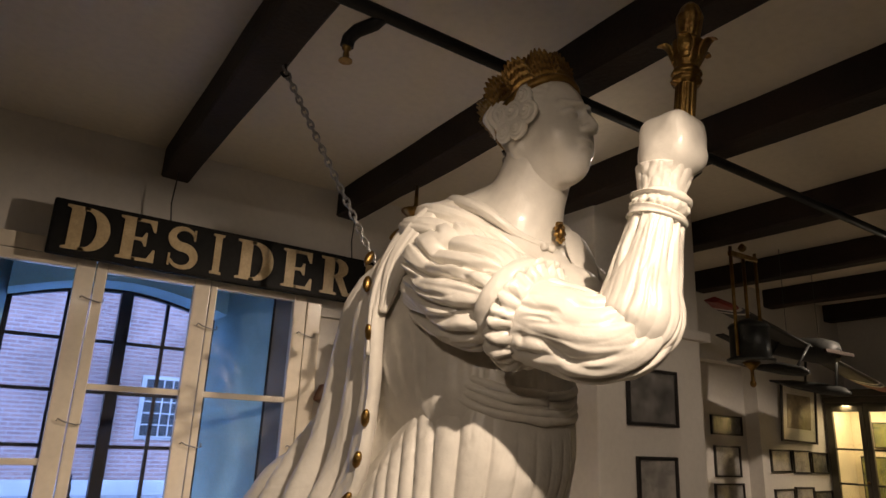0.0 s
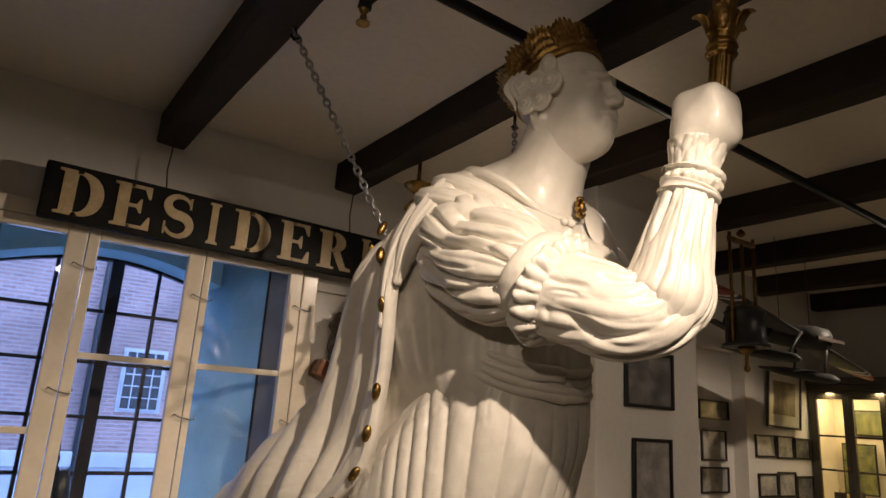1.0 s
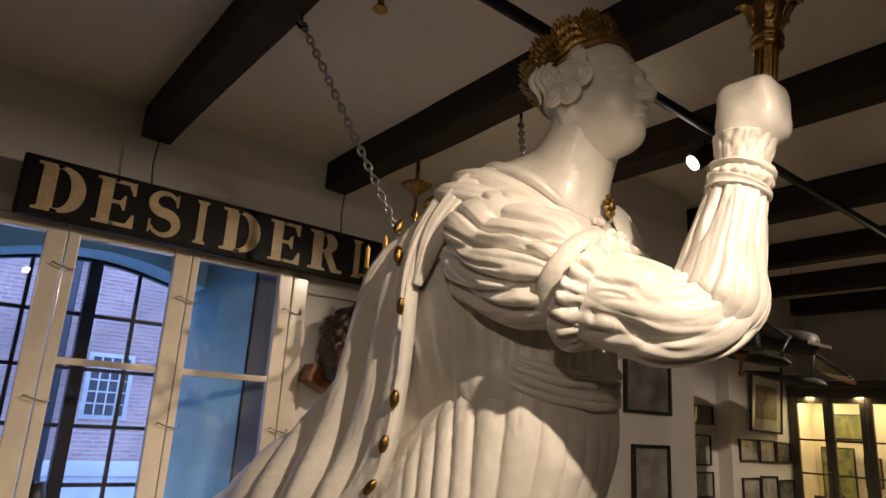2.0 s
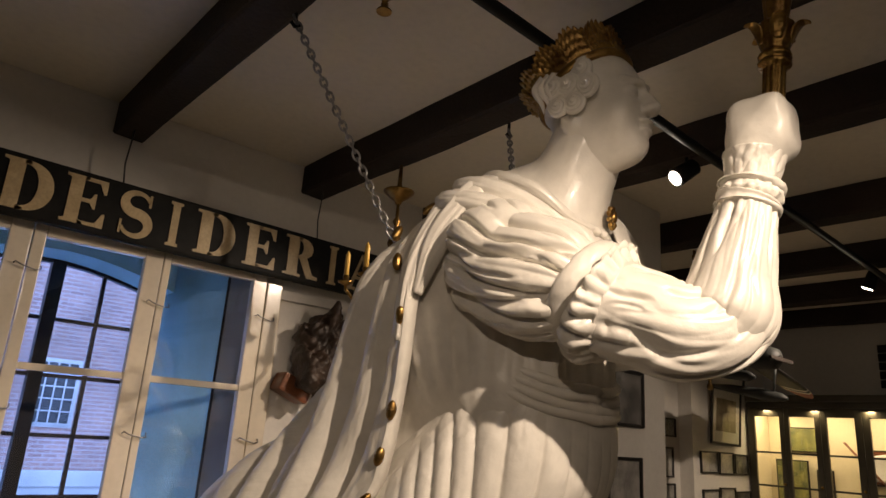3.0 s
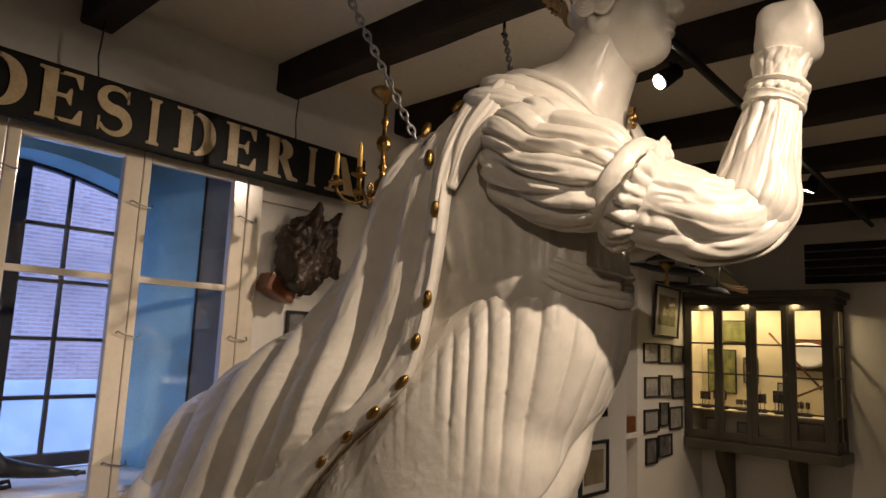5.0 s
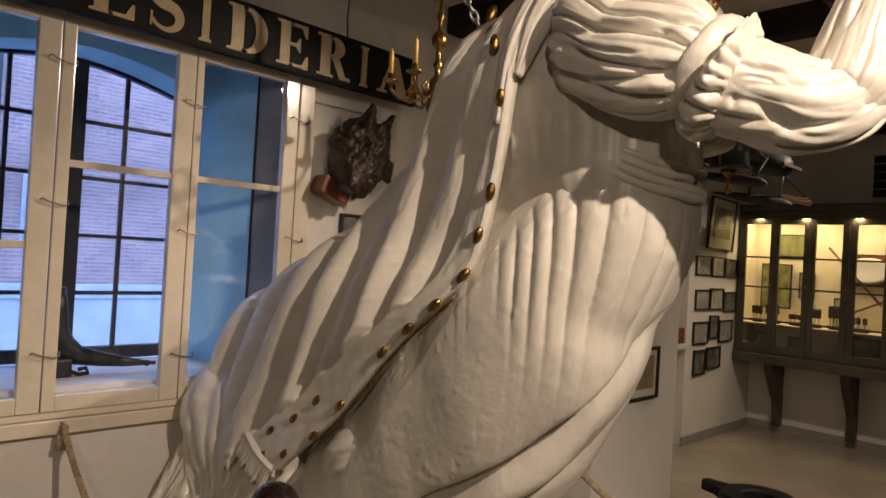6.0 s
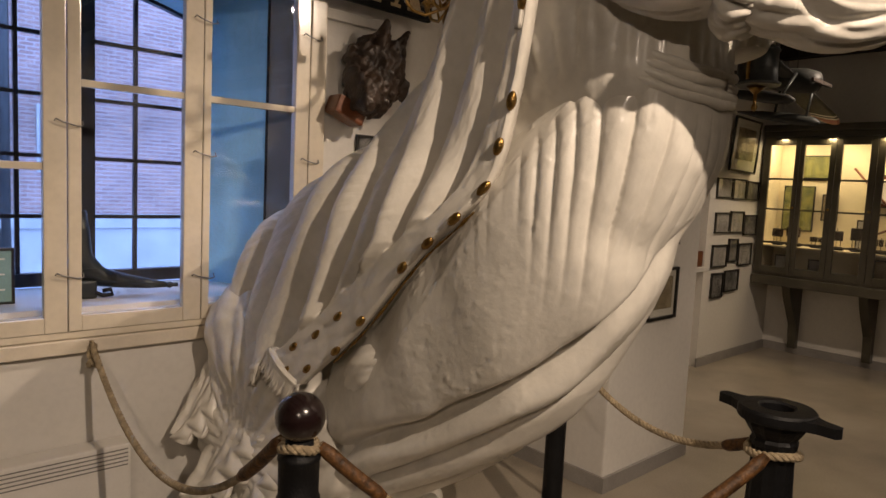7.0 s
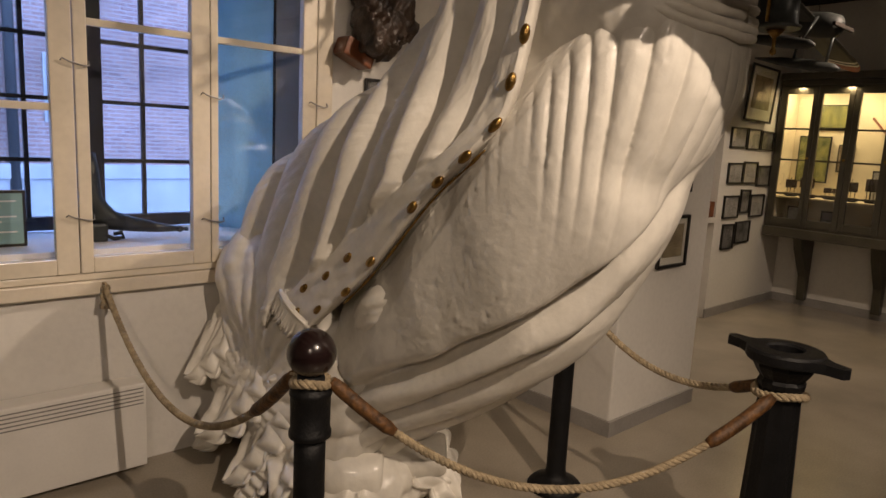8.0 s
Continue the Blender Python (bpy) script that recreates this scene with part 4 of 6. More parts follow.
leaf((2.0, 5.62, 0.34), (1.86, 5.50, 0.04), (0.5, 0.8, 0.1), 0.14, 0.07, 7)
leaf((2.0, 5.35, 0.30), (1.92, 5.18, 0.02), (0.8, 0.6, 0.1), 0.12, 0.06, 7)


def foot(x, y, z):
    p = (x, y, z)
    f = rod(p, (2.17, 5.50, 0.25), (2.16, 6.00, 0.42), 0.26, 0.27)
    f = smooth_min(f, rod(p, (2.22, 5.35, 0.48), (2.16, 5.95, 0.80), 0.24, 0.24), 0.12)
    f = smooth_min(f, ball(p, (2.24, 5.36, 0.12), (0.28, 0.26, 0.17)), 0.06)
    a = np.arctan2(z - 0.4, y - 5.7)
    f = f - 0.022 * (groove(a * 4 + 3 * x, 1.6) - 0.5) - 0.008 * ripple(x * 40, (y + z) * 30, 66)
    return np.maximum(np.maximum(f, y - 6.15), 0.004 - z)


figure.level(foot, (1.84, 5.02, -0.01), (2.62, 6.18, 1.15), 0.014)
# the hand-like roll of cloth and the knot beside the hem
tube([(0, 2.16, 4.80, 0.98, 0.03), (0.3, 2.085, 4.95, 0.915, 0.075), (0.7, 2.080, 5.08, 0.835, 0.080), (1, 2.12, 5.18, 0.74, 0.04)], 7, 0.020, 81, 60, 90, cross=1.5)
tagged(figure.object("figurehead_statue", [STATUE, GOLD]), "white painted wooden ship figurehead with gilded crown leaning from wall", "statue")


# ---- window and what is outside ----
win = thing("window_1", (1.69, 6.15, 0.84), "cream painted window with three casements and wire hooks", "window", kind="structure")
bm = bmesh.new()
for lo, hi in (((0.86, 6.125, 0.84), (0.955, 6.20, 2.36)), ((2.452, 6.115, 0.84), (2.535, 6.20, 2.30)), ((0.955, 6.125, 2.347), (2.452, 6.20, 2.42)), ((0.955, 6.13, 0.815), (2.452, 6.20, 0.843))):
    box(bm, lo, hi, 0.006)
part("window_frame", bm, CREAM, win)
bm = bmesh.new()
box(bm, (0.80, 6.118, 0.757), (2.50, 6.165, 0.813), 0.006)
part("window_apron", bm, APRON, win, "plain cream apron board")
bm = bmesh.new()
box(bm, (0.90, 6.205, 0.888), (2.46, 6.75, 0.922), 0.004)
part("window_sill", bm, WHITEP, win, "deep white painted inner sill")


def casement(x0, x1, g0, g1, rail):
    bm = bmesh.new()
    y0, y1, z0, z1 = 6.120, 6.160, 0.845, 2.344
    box(bm, (x0, y0, z0), (g0, y1, z1), 0.005)
    box(bm, (g1, y0, z0), (x1, y1, z1), 0.005)
    box(bm, (g0, y0 + 0.002, z0), (g1, y1, 0.905), 0.004)
    box(bm, (g0, y0 + 0.002, 2.295), (g1, y1, z1), 0.004)
    box(bm, (g0, y0 + 0.008, rail - 0.014), (g1, y1 - 0.006, rail + 0.014), 0.003)
    c = part("casement", bm, CREAM, win)
    for a, b in ((0.905, rail - 0.014), (rail + 0.014, 2.295)):
        bm = bmesh.new()
        box(bm, (g0, 6.141, a), (g1, 6.144, b))
        p = part("pane", bm, PANE, c)
        p.visible_shadow = False
    return c


case = [casement(0.957, 1.430, 1.000, 1.352, 1.468), casement(1.434, 1.943, 1.480, 1.867, 1.785), casement(1.947, 2.450, 1.979, 2.379, 1.785)]
for c, x, zz in ((case[1], 1.432, (1.06, 1.63, 2.16)), (case[2], 1.945, (1.03, 1.55, 2.10)), (case[2], 2.452, (1.55, 2.12))):
    for k, z in enumerate(zz):
        bm = bmesh.new()
        sweep(bm, [(x - 0.045, 6.112, z + 0.006), (x - 0.04, 6.104, z + 0.014), (x - 0.02, 6.102, z + 0.004), (x + 0.03, 6.102, z - 0.008), (x + 0.05, 6.104, z - 0.004), (x + 0.05, 6.114, z + 0.012)], 0.003, 6)
        part("hook", bm, STEEL, c, "bent wire window hook")
# masonry round the arched outer window, splayed reveals
bm = bmesh.new()


def plan_prism(bm, pts, z0, z1):
    a, b = [bm.verts.new((x, y, z0)) for x, y in pts], [bm.verts.new((x, y, z1)) for x, y in pts]
    bm.faces.new(a[::-1])
    bm.faces.new(b)
    for k in range(len(a)):
        bm.faces.new((a[k - 1], a[k], b[k], b[k - 1]))


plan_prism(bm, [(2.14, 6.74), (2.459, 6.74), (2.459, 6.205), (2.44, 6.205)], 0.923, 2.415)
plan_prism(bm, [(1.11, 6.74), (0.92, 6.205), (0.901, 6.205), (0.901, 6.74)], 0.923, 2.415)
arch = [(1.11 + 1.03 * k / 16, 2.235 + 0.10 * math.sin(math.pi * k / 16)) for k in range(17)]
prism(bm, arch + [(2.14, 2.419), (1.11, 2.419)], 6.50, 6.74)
# the reveal's strong blue is painted skylight
solid("window_reveal", bm, REVEAL, "splayed limewashed reveal of the deep window, sky light painted in blue", "wall", kind="structure")
bm = bmesh.new()
box(bm, (-0.002, 0, 0.925), (0.006, 0.140, 2.40))
bmesh.ops.transform(bm, matrix=Matrix.Translation((2.424, 6.21, 0)) @ Matrix.Rotation(radians(30.5), 4, "Z"), verts=bm.verts[:])
solid("reveal_lining", bm, LINING, "grey lining board on the window reveal", "trim", kind="structure")
bm = bmesh.new()
box(bm, (-0.006, 0.140, 0.925), (0.006, 0.152, 2.40))
bmesh.ops.transform(bm, matrix=Matrix.Translation((2.424, 6.21, 0)) @ Matrix.Rotation(radians(30.5), 4, "Z"), verts=bm.verts[:])
solid("reveal_bead", bm, IRONWIN, "thin dark bead at the lining board's edge", "trim", kind="structure")
outer = thing("window_2", (1.62, 6.78, 0.95), "black iron arched outer window with small panes", "window", kind="structure")
bm = bmesh.new()
box(bm, (1.10, 6.755, 0.925), (1.135, 6.80, 2.30))
box(bm, (2.115, 6.755, 0.925), (2.15, 6.80, 2.30))
box(bm, (1.135, 6.756, 0.925), (2.115, 6.799, 0.985))
box(bm, (1.632, 6.735, 0.986), (1.692, 6.799, 2.325))
lo = [(1.10 + 1.05 * k / 16, 2.225 + 0.095 * math.sin(math.pi * k / 16)) for k in range(17)]
prism(bm, lo + [(x, z + 0.05) for x, z in lo[::-1]], 6.757, 6.798)
part("window_frame", bm, IRONWIN, outer)
for x in (1.384, 1.882):
    bm = bmesh.new()
    box(bm, (x - 0.009, 6.768, 0.985), (x + 0.009, 6.79, 2.30))
    part("glazing_bar", bm, IRONWIN, outer)
for z in (2.052, 1.787, 1.515, 1.243):
    bm = bmesh.new()
    box(bm, (1.135, 6.766, z - 0.009), (2.115, 6.792, z + 0.009))
    part("glazing_bar", bm, IRONWIN, outer)
xs, zs = (1.135, 1.384, 1.66, 1.882, 2.115), (0.985, 1.243, 1.515, 1.787, 2.052, 2.30)
for a, b in zip(xs, xs[1:]):
    for c, d in zip(zs, zs[1:]):
        bm = bmesh.new()
        box(bm, (a + 0.008, 6.778, c + 0.008), (b - 0.008, 6.780, d - 0.008))
        part("pane", bm, PANE, outer).visible_shadow = False

# the brick building across the yard
slab("ground", (-40, 6.95, -1.6), (60, 60, -1.5), SNOW, "pale paved yard outside the window", category="ground")
house = thing("brick_building", (4, 17, -1.5), "long old brick building across the yard at dusk", "building")
bm = bmesh.new()
box(bm, (-20, 17, -0.1), (40, 18, 9))
part("wall", bm, BRICK, house)
bm = bmesh.new()
box(bm, (-20, 16.9, -1.5), (40, 17.6, 0.62), 0.02)
part("plinth", bm, STONE, house, "pale stone plinth")
bm = bmesh.new()
box(bm, (-20, 16.85, 0.35), (40, 17.2, 0.62), 0.02)
part("string_course", bm, STONE, house, "pale stone string course")
for x in (-1.6, 3.9, 8.3, 12.0):
    w = part("window", (lambda b: (box(b, (x - 0.40, 16.95, 1.35), (x + 0.40, 17.05, 2.55)), b)[1])(bmesh.new()), STONE, house, "small-paned window with a pale surround")
    bm = bmesh.new()
    box(bm, (x - 0.34, 16.935, 1.41), (x + 0.34, 16.948, 2.49))
    part("glass", bm, DARKG, w)
    bm = bmesh.new()
    for k in range(5):
        box(bm, (x - 0.34 + 0.17 * k - 0.012, 16.915, 1.41), (x - 0.34 + 0.17 * k + 0.012, 16.934, 2.49))
    for k in range(6):
        box(bm, (x - 0.34, 16.913, 1.41 + 0.216 * k - 0.012), (x + 0.34, 16.932, 1.41 + 0.216 * k + 0.012))
    part("glazing_bars", bm, STONE, w)
bm = bmesh.new()
sweep(bm, [(3.0, 16.9, -1.4), (3.0, 16.9, 9)], 0.09, 10)
part("downpipe", bm, DARKG, house)

# ---- on the sill ----
gun = thing("swivel_gun_stock", (1.6, 6.42, 0.93), "old dark iron swivel gun lying in the window", "gun")
bm = bmesh.new()
sweep(bm, [(1.535, 6.42, 1.29), (1.545, 6.42, 1.20), (1.55, 6.42, 1.10), (1.575, 6.42, 1.04), (1.63, 6.42, 1.005), (1.72, 6.41, 0.985), (1.82, 6.40, 0.968), (1.90, 6.40, 0.958)], [0.038, 0.040, 0.045, 0.055, 0.042, 0.032, 0.022, 0.012], 14)
part("stock", bm, DARKG, gun)
bm = bmesh.new()
sweep(bm, [(1.895, 6.40, 0.958), (1.915, 6.40, 0.956), (1.93, 6.40, 0.956), (1.95, 6.40, 0.955)], [0.008, 0.016, 0.008, 0.010], 10)
part("knob", bm, DARKG, gun)
bm = bmesh.new()
sweep(bm, [(1.55, 6.39, 0.99), (1.58, 6.37, 0.955), (1.62, 6.36, 0.935), (1.66, 6.36, 0.938), (1.65, 6.36, 0.96), (1.62, 6.36, 0.955)], 0.009, 8)
part("ring", bm, BLACK, gun)
bm = bmesh.new()
box(bm, (1.52, 6.36, 0.923), (1.60, 6.46, 1.0), 0.01)
part("foot", bm, DARKG, gun)
fig = thing("figurine", (1.495, 6.36, 0.93), "small dark cast figurine on a post", "figurine")
bm = bmesh.new()
lathe(bm, (1.497, 6.36, 1.285), [(0.02, 0), (0.028, 0.01), (0.016, 0.03), (0.02, 0.06), (0.012, 0.085), (0.016, 0.10), (0.014, 0.118), (0.004, 0.125)], 12)
part("body", bm, BLACK, fig)
card = thing("label_card", (1.25, 6.38, 0.93), "framed teal label card standing in the window", "label")
bm = bmesh.new()
box(bm, (1.02, 6.375, 0.923), (1.305, 6.395, 1.145), 0.004)
part("frame", bm, FRAMEB, card)
bm = bmesh.new()
box(bm, (1.03, 6.370, 0.935), (1.292, 6.374, 1.133))
back = part("card", bm, TEAL, card)
for k in range(7):
    bm = bmesh.new()
    box(bm, (1.06, 6.3665, 1.10 - 0.02 * k), (1.27 - 0.05 * (k % 3), 6.369, 1.106 - 0.02 * k))
    part("text_bar", bm, WHITEP, back)


# ---- name board ----
board = thing("name_board", (2.16, 6.05, 2.3), "black ship's name board with ochre serif letters", "sign")
bm = bmesh.new()
box(bm, (1.215, 6.035, 2.308), (3.115, 6.075, 2.56), 0.012)
for q in bm.verts:
    q.co.z += 0.0115 * (3.1 - q.co.x)
part("panel", bm, SIGNB, board)


def letter_outlines(ch, w, h):
    """Outlines of a heavy roman capital in a box w by h."""
    st, th, sf = 0.30 * w, 0.075 * h, 0.10 * w

    def stem(x):
        return [[(x - sf, 0), (x + st + sf, 0), (x + st + sf, th * 0.7), (x + st, th), (x + st, h - th), (x + st + sf, h - th * 0.7), (x + st + sf, h), (x - sf, h), (x - sf, h - th * 0.7), (x, h - th), (x, th), (x - sf, th * 0.7)]]

    def bowl(x, y0, y1, out, thick, thin):
        n = 18
        ctr, ry = (y0 + y1) / 2, (y1 - y0) / 2
        a = [math.pi / 2 - math.pi * k / n for k in range(n + 1)]
        o = [(x + out * max(0, math.cos(t)) ** 0.75, ctr + ry * math.sin(t)) for t in a]
        i = [(x + (out - thick) * max(0, math.cos(t)) ** 0.75, ctr + (ry - thin) * math.sin(t)) for t in a]
        return [[o[k], o[k + 1], i[k + 1], i[k]] for k in range(n)]

    if ch == "I":
        return stem(w / 2 - st / 2)
    if ch == "D":
        return stem(sf) + bowl(sf + st * 0.9, 0, h, w - sf - st * 0.9, st * 1.0, th)
    if ch == "E":
        r = w - 0.02 * w
        return stem(sf) + [[(sf + st, 0), (r, 0), (r, 0.30 * h), (r - 0.06 * w, 0.30 * h), (r - 0.20 * w, th), (sf + st, th)], [(sf + st, h - th), (r - 0.22 * w, h - th), (r - 0.10 * w, 0.72 * h), (r - 0.04 * w, 0.72 * h), (r - 0.04 * w, h), (sf + st, h)],
                           [(sf + st, 0.47 * h), (0.60 * w, 0.47 * h), (0.68 * w, 0.36 * h), (0.73 * w, 0.36 * h), (0.73 * w, 0.68 * h), (0.68 * w, 0.68 * h), (0.60 * w, 0.55 * h), (sf + st, 0.55 * h)]]
    if ch == "R":
        return stem(sf) + bowl(sf + st * 0.9, 0.46 * h, h, 0.82 * w - sf - st * 0.9, st * 0.95, th) + [[(0.42 * w, 0.50 * h), (0.66 * w, 0.50 * h), (0.86 * w, 0.10 * h), (w * 1.02, th), (w * 1.02, 0), (0.70 * w, 0)]]
    if ch == "A":
        return [[(0.30 * w, 0), (0.30 * w, th), (0.20 * w, th), (0.50 * w, h), (0.44 * w, h), (0.10 * w, th), (0, th), (0, 0)], [(0.44 * w, h), (0.62 * w, h), (0.94 * w, th), (1.04 * w, th), (1.04 * w, 0), (0.52 * w, 0), (0.52 * w, th), (0.62 * w, th)], [(0.24 * w, 0.30 * h), (0.60 * w, 0.30 * h), (0.58 * w, 0.38 * h), (0.27 * w, 0.38 * h)]]
    # S: a stroke that swells in the middle
    quads = []
    pts = []
    for k in range(21):
        a = radians(20 + 250 * k / 20)
        pts.append((0.50 * w + 0.34 * w * math.cos(a), 0.735 * h + 0.225 * h * math.sin(a), 0.035 * h + 0.105 * w * max(0, math.sin((k / 20) * math.pi * 0.5)) ** 2))
    for k in range(1, 21):
        a = radians(90 - 250 * k / 20)
        pts.append((0.50 * w + 0.36 * w * math.cos(a), 0.265 * h + 0.245 * h * math.sin(a), 0.035 * h + 0.105 * w * max(0, math.cos((k / 20) * math.pi * 0.5)) ** 2))
    left, right = [], []
    for k, (x, y, t) in enumerate(pts):
        x0, y0, _ = pts[max(0, k - 1)]
        x1, y1, _ = pts[min(len(pts) - 1, k + 1)]
        d = Vector((x1 - x0, y1 - y0)).normalized()
        left.append((x - d.y * t, y + d.x * t))
        right.append((x + d.y * t, y - d.x * t))
    for k in range(len(pts) - 1):
        quads.append([left[k], left[k + 1], right[k + 1], right[k]])
    quads.append([(0.80 * w, 0.70 * h), (0.86 * w, 0.70 * h), (0.86 * w, 0.97 * h), (0.80 * w, 0.97 * h)])
    quads.append([(0.10 * w, 0.03 * h), (0.16 * w, 0.03 * h), (0.16 * w, 0.32 * h), (0.10 * w, 0.32 * h)])
    return quads


spans = [("D", 1.268, 1.452), ("E", 1.487, 1.652), ("S", 1.692, 1.845), ("I", 1.878, 1.985), ("D", 2.026, 2.215), ("E", 2.262, 2.43), ("R", 2.475, 2.665), ("I", 2.70, 2.805), ("A", 2.84, 3.045)]
for ch, x0, x1 in spans:
    bm = bmesh.new()
    for o in letter_outlines(ch, x1 - x0, 0.200):
        prism(bm, [(x0 + x, 2.336 + z) for x, z in o], 6.030, 6.040)
    for q in bm.verts:
        q.co.z += 0.0115 * (3.1 - q.co.x)
    part("letter", bm, LETTER, board, "ochre painted capital letter " + ch)
for x, zt in ((1.70, 2.82), (2.655, 2.82)):
    bm = bmesh.new()
    sweep(bm, [(x, 6.045, zt), (x - 0.01, 6.05, 2.66), (x + 0.004, 6.055, 2.55)], 0.0035, 6)
    part("wire", bm, DARKG, board, "hanging wire")

# ---- radiator ----
rad = thing("radiator", (1.38, 6.08, 0.03), "white enamelled panel convector below the window", "radiator")
bm = bmesh.new()
box(bm, (0.70, 6.045, 0.03), (1.638, 6.15, 0.388), 0.008)
body = part("body", bm, RADW, rad)
for k in range(5):
    bm = bmesh.new()
    box(bm, (0.72, 6.0415, 0.365 - 0.016 * k), (1.625, 6.0448, 0.369 - 0.016 * k))
    part("slot", bm, LINING, body)

# ---- barrier posts and ropes ----
def post(x, y, name="barrier_post"):
    p = thing(name, (x, y, 0), "black iron barrier post with a dark wooden ball top", "post", "barrier posts")
    bm = bmesh.new()
    lathe(bm, (x, y, 0), [(0.115, 0), (0.115, 0.012), (0.10, 0.03), (0.06, 0.045), (0.045, 0.06), (0.041, 0.09), (0.040, 0.60), (0.040, 0.665)], 24)
    part("shaft", bm, BLACK, p)
    bm = bmesh.new()
    lathe(bm, (x, y, 0), [(0.041, 0.662), (0.054, 0.668), (0.054, 0.682), (0.050, 0.686), (0.051, 0.775), (0.054, 0.78), (0.052, 0.792), (0.036, 0.80), (0.034, 0.83)], 24)
    part("collar", bm, BLACK, p)
    bm = bmesh.new()
    bmesh.ops.create_uvsphere(bm, u_segments=32, v_segments=20, radius=0.062, matrix=Matrix.Translation((x, y, 0.885)))
    for f in bm.faces:
        f.smooth = True
    part("ball", bm, BALLW, p, "dark turned wooden ball")
    return p


near = post(1.617, 4.733)
far = copy_thing(near, Matrix.Translation((2.93, 4.935, 0)))


def rope_line(a, b, sag, n=60, swell=0.0):
    a, b = Vector(a), Vector(b)
    return [a.lerp(b, k / n) - Vector((0, 0, sag * 4 * (k / n) * (1 - k / n) * (1 + swell * (k / n - 0.5)))) for k in range(n + 1)]


def strands(bm, line, rad=0.0115, pitch=0.05, fine=4):
    """Three twisted strands along a line."""
    pts = []
    for a, b in zip(line, line[1:]):
        pts += [a.lerp(b, k / fine) for k in range(fine)]
    pts.append(line[-1])
    run = [0.0]
    for a, b in zip(pts, pts[1:]):
        run.append(run[-1] + (b - a).length)
    up = Vector((0.3, 0.5, 0.8))
    for s in range(3):
        out = []
        for i, p in enumerate(pts):
            d = (pts[min(i + 1, len(pts) - 1)] - pts[max(i - 1, 0)]).normalized()
            e1 = (up - d * up.dot(d)).normalized()
            e2 = d.cross(e1)
            ang = 2 * math.pi * (run[i] / pitch + s / 3)
            out.append(p + (math.cos(ang) * e1 + math.sin(ang) * e2) * rad * 0.52)
        sweep(bm, out, rad * 0.60, 6)


ROPE_RUNS = [((1.508, 6.095, 0.795), (1.600, 4.79, 0.815), 0.325), ((1.655, 4.70, 0.815), (2.70, 4.035, 0.755), 0.29), ((2.82, 4.11, 0.745), (2.93, 4.885, 0.835), 0.13)]
for a, b, sag in ROPE_RUNS:
    r = thing("barrier_rope", a, "twisted natural fibre rope slung between barrier posts", "rope", "barrier ropes")
    line = rope_line(a, b, sag)
    bm = bmesh.new()
    strands(bm, line)
    part("rope", bm, ROPE, r)
    for seg in ((line[:9], line[-10:]) if a[1] < 6 else (line[-10:],)):
        bm = bmesh.new()
        sweep(bm, seg, [0.013] + [0.019] * (len(seg) - 2) + [0.013], 10)
        part("sleeve", bm, LEATHER, r, "stitched tan leather sleeve")
for x, y, z, rad in ((1.617, 4.733, 0.812, 0.043), (2.775, 4.045, 0.752, 0.068)):
    bm = bmesh.new()
    strands(bm, [Vector((x + rad * math.cos(2 * math.pi * k / 24), y + rad * math.sin(2 * math.pi * k / 24), z + 0.006 * math.sin(4 * math.pi * k / 24))) for k in range(25)])
    solid("rope_loop", bm, ROPE, "rope loop tied round the post", "rope", "barrier ropes")
bm = bmesh.new()
sweep(bm, [(1.508, 6.118, 0.80), (1.508, 6.10, 0.802), (1.508, 6.09, 0.795), (1.508, 6.09, 0.81)], 0.005, 8)
strands(bm, [Vector((1.508 + 0.012 * math.cos(0.5 * k), 6.092 + 0.008 * math.sin(0.5 * k), 0.79 - 0.006 * k)) for k in range(14)], 0.009)
strands(bm, [Vector((1.508 + 0.016 * math.cos(0.55 * k), 6.078 + 0.012 * math.sin(0.55 * k), 0.722 + 0.010 * math.sin(1.1 * k))) for k in range(24)], 0.010)
solid("wall_hook", bm, ROPE, "rope end knotted on a wall hook", "hook")

# ---- cast iron stand with a pierced head ----
CX, CY, CZ = 2.775, 4.045, 0.885
stand = thing("iron_stand", (CX, CY, 0), "black cast iron pillar with a pierced lugged head", "stand")
bm = bmesh.new()
rings = []
for z, r in ((0, 0.11), (0.05, 0.11), (0.07, 0.085), (0.12, 0.080), (0.70, 0.060), (0.765, 0.058), (0.77, 0.064), (0.785, 0.066), (0.795, 0.060), (0.815, 0.074), (0.83, 0.082), (0.845, 0.082)):
    rings.append([bm.verts.new((CX + r * (1 - 0.05 * (k % 2)) * math.cos(2 * math.pi * k / 24), CY + r * (1 - 0.05 * (k % 2)) * math.sin(2 * math.pi * k / 24), z)) for k in range(24)])
for a, b in zip(rings, rings[1:]):
    for k in range(24):
        bm.faces.new((a[k], a[(k + 1) % 24], b[(k + 1) % 24], b[k]))
bm.faces.new(rings[0][::-1])
bm.faces.new(rings[-1])
part("pillar", bm, BLACK, stand)
bm = bmesh.new()
n = 48
cols = []
for r, z in ((0.048, 0.846), (0.102, 0.846), (0.106, 0.852), (0.106, 0.874), (0.101, 0.882), (0.052, 0.884), (0.046, 0.878)):
    cols.append([bm.verts.new((CX + r * math.cos(2 * math.pi * k / n), CY + r * math.sin(2 * math.pi * k / n), z)) for k in range(n)])
for a, b in zip(cols, cols[1:] + cols[:1]):
    for k in range(n):
        bm.faces.new((a[k], a[(k + 1) % n], b[(k + 1) % n], b[k]))
head_plate = part("head", bm, BLACK, stand)
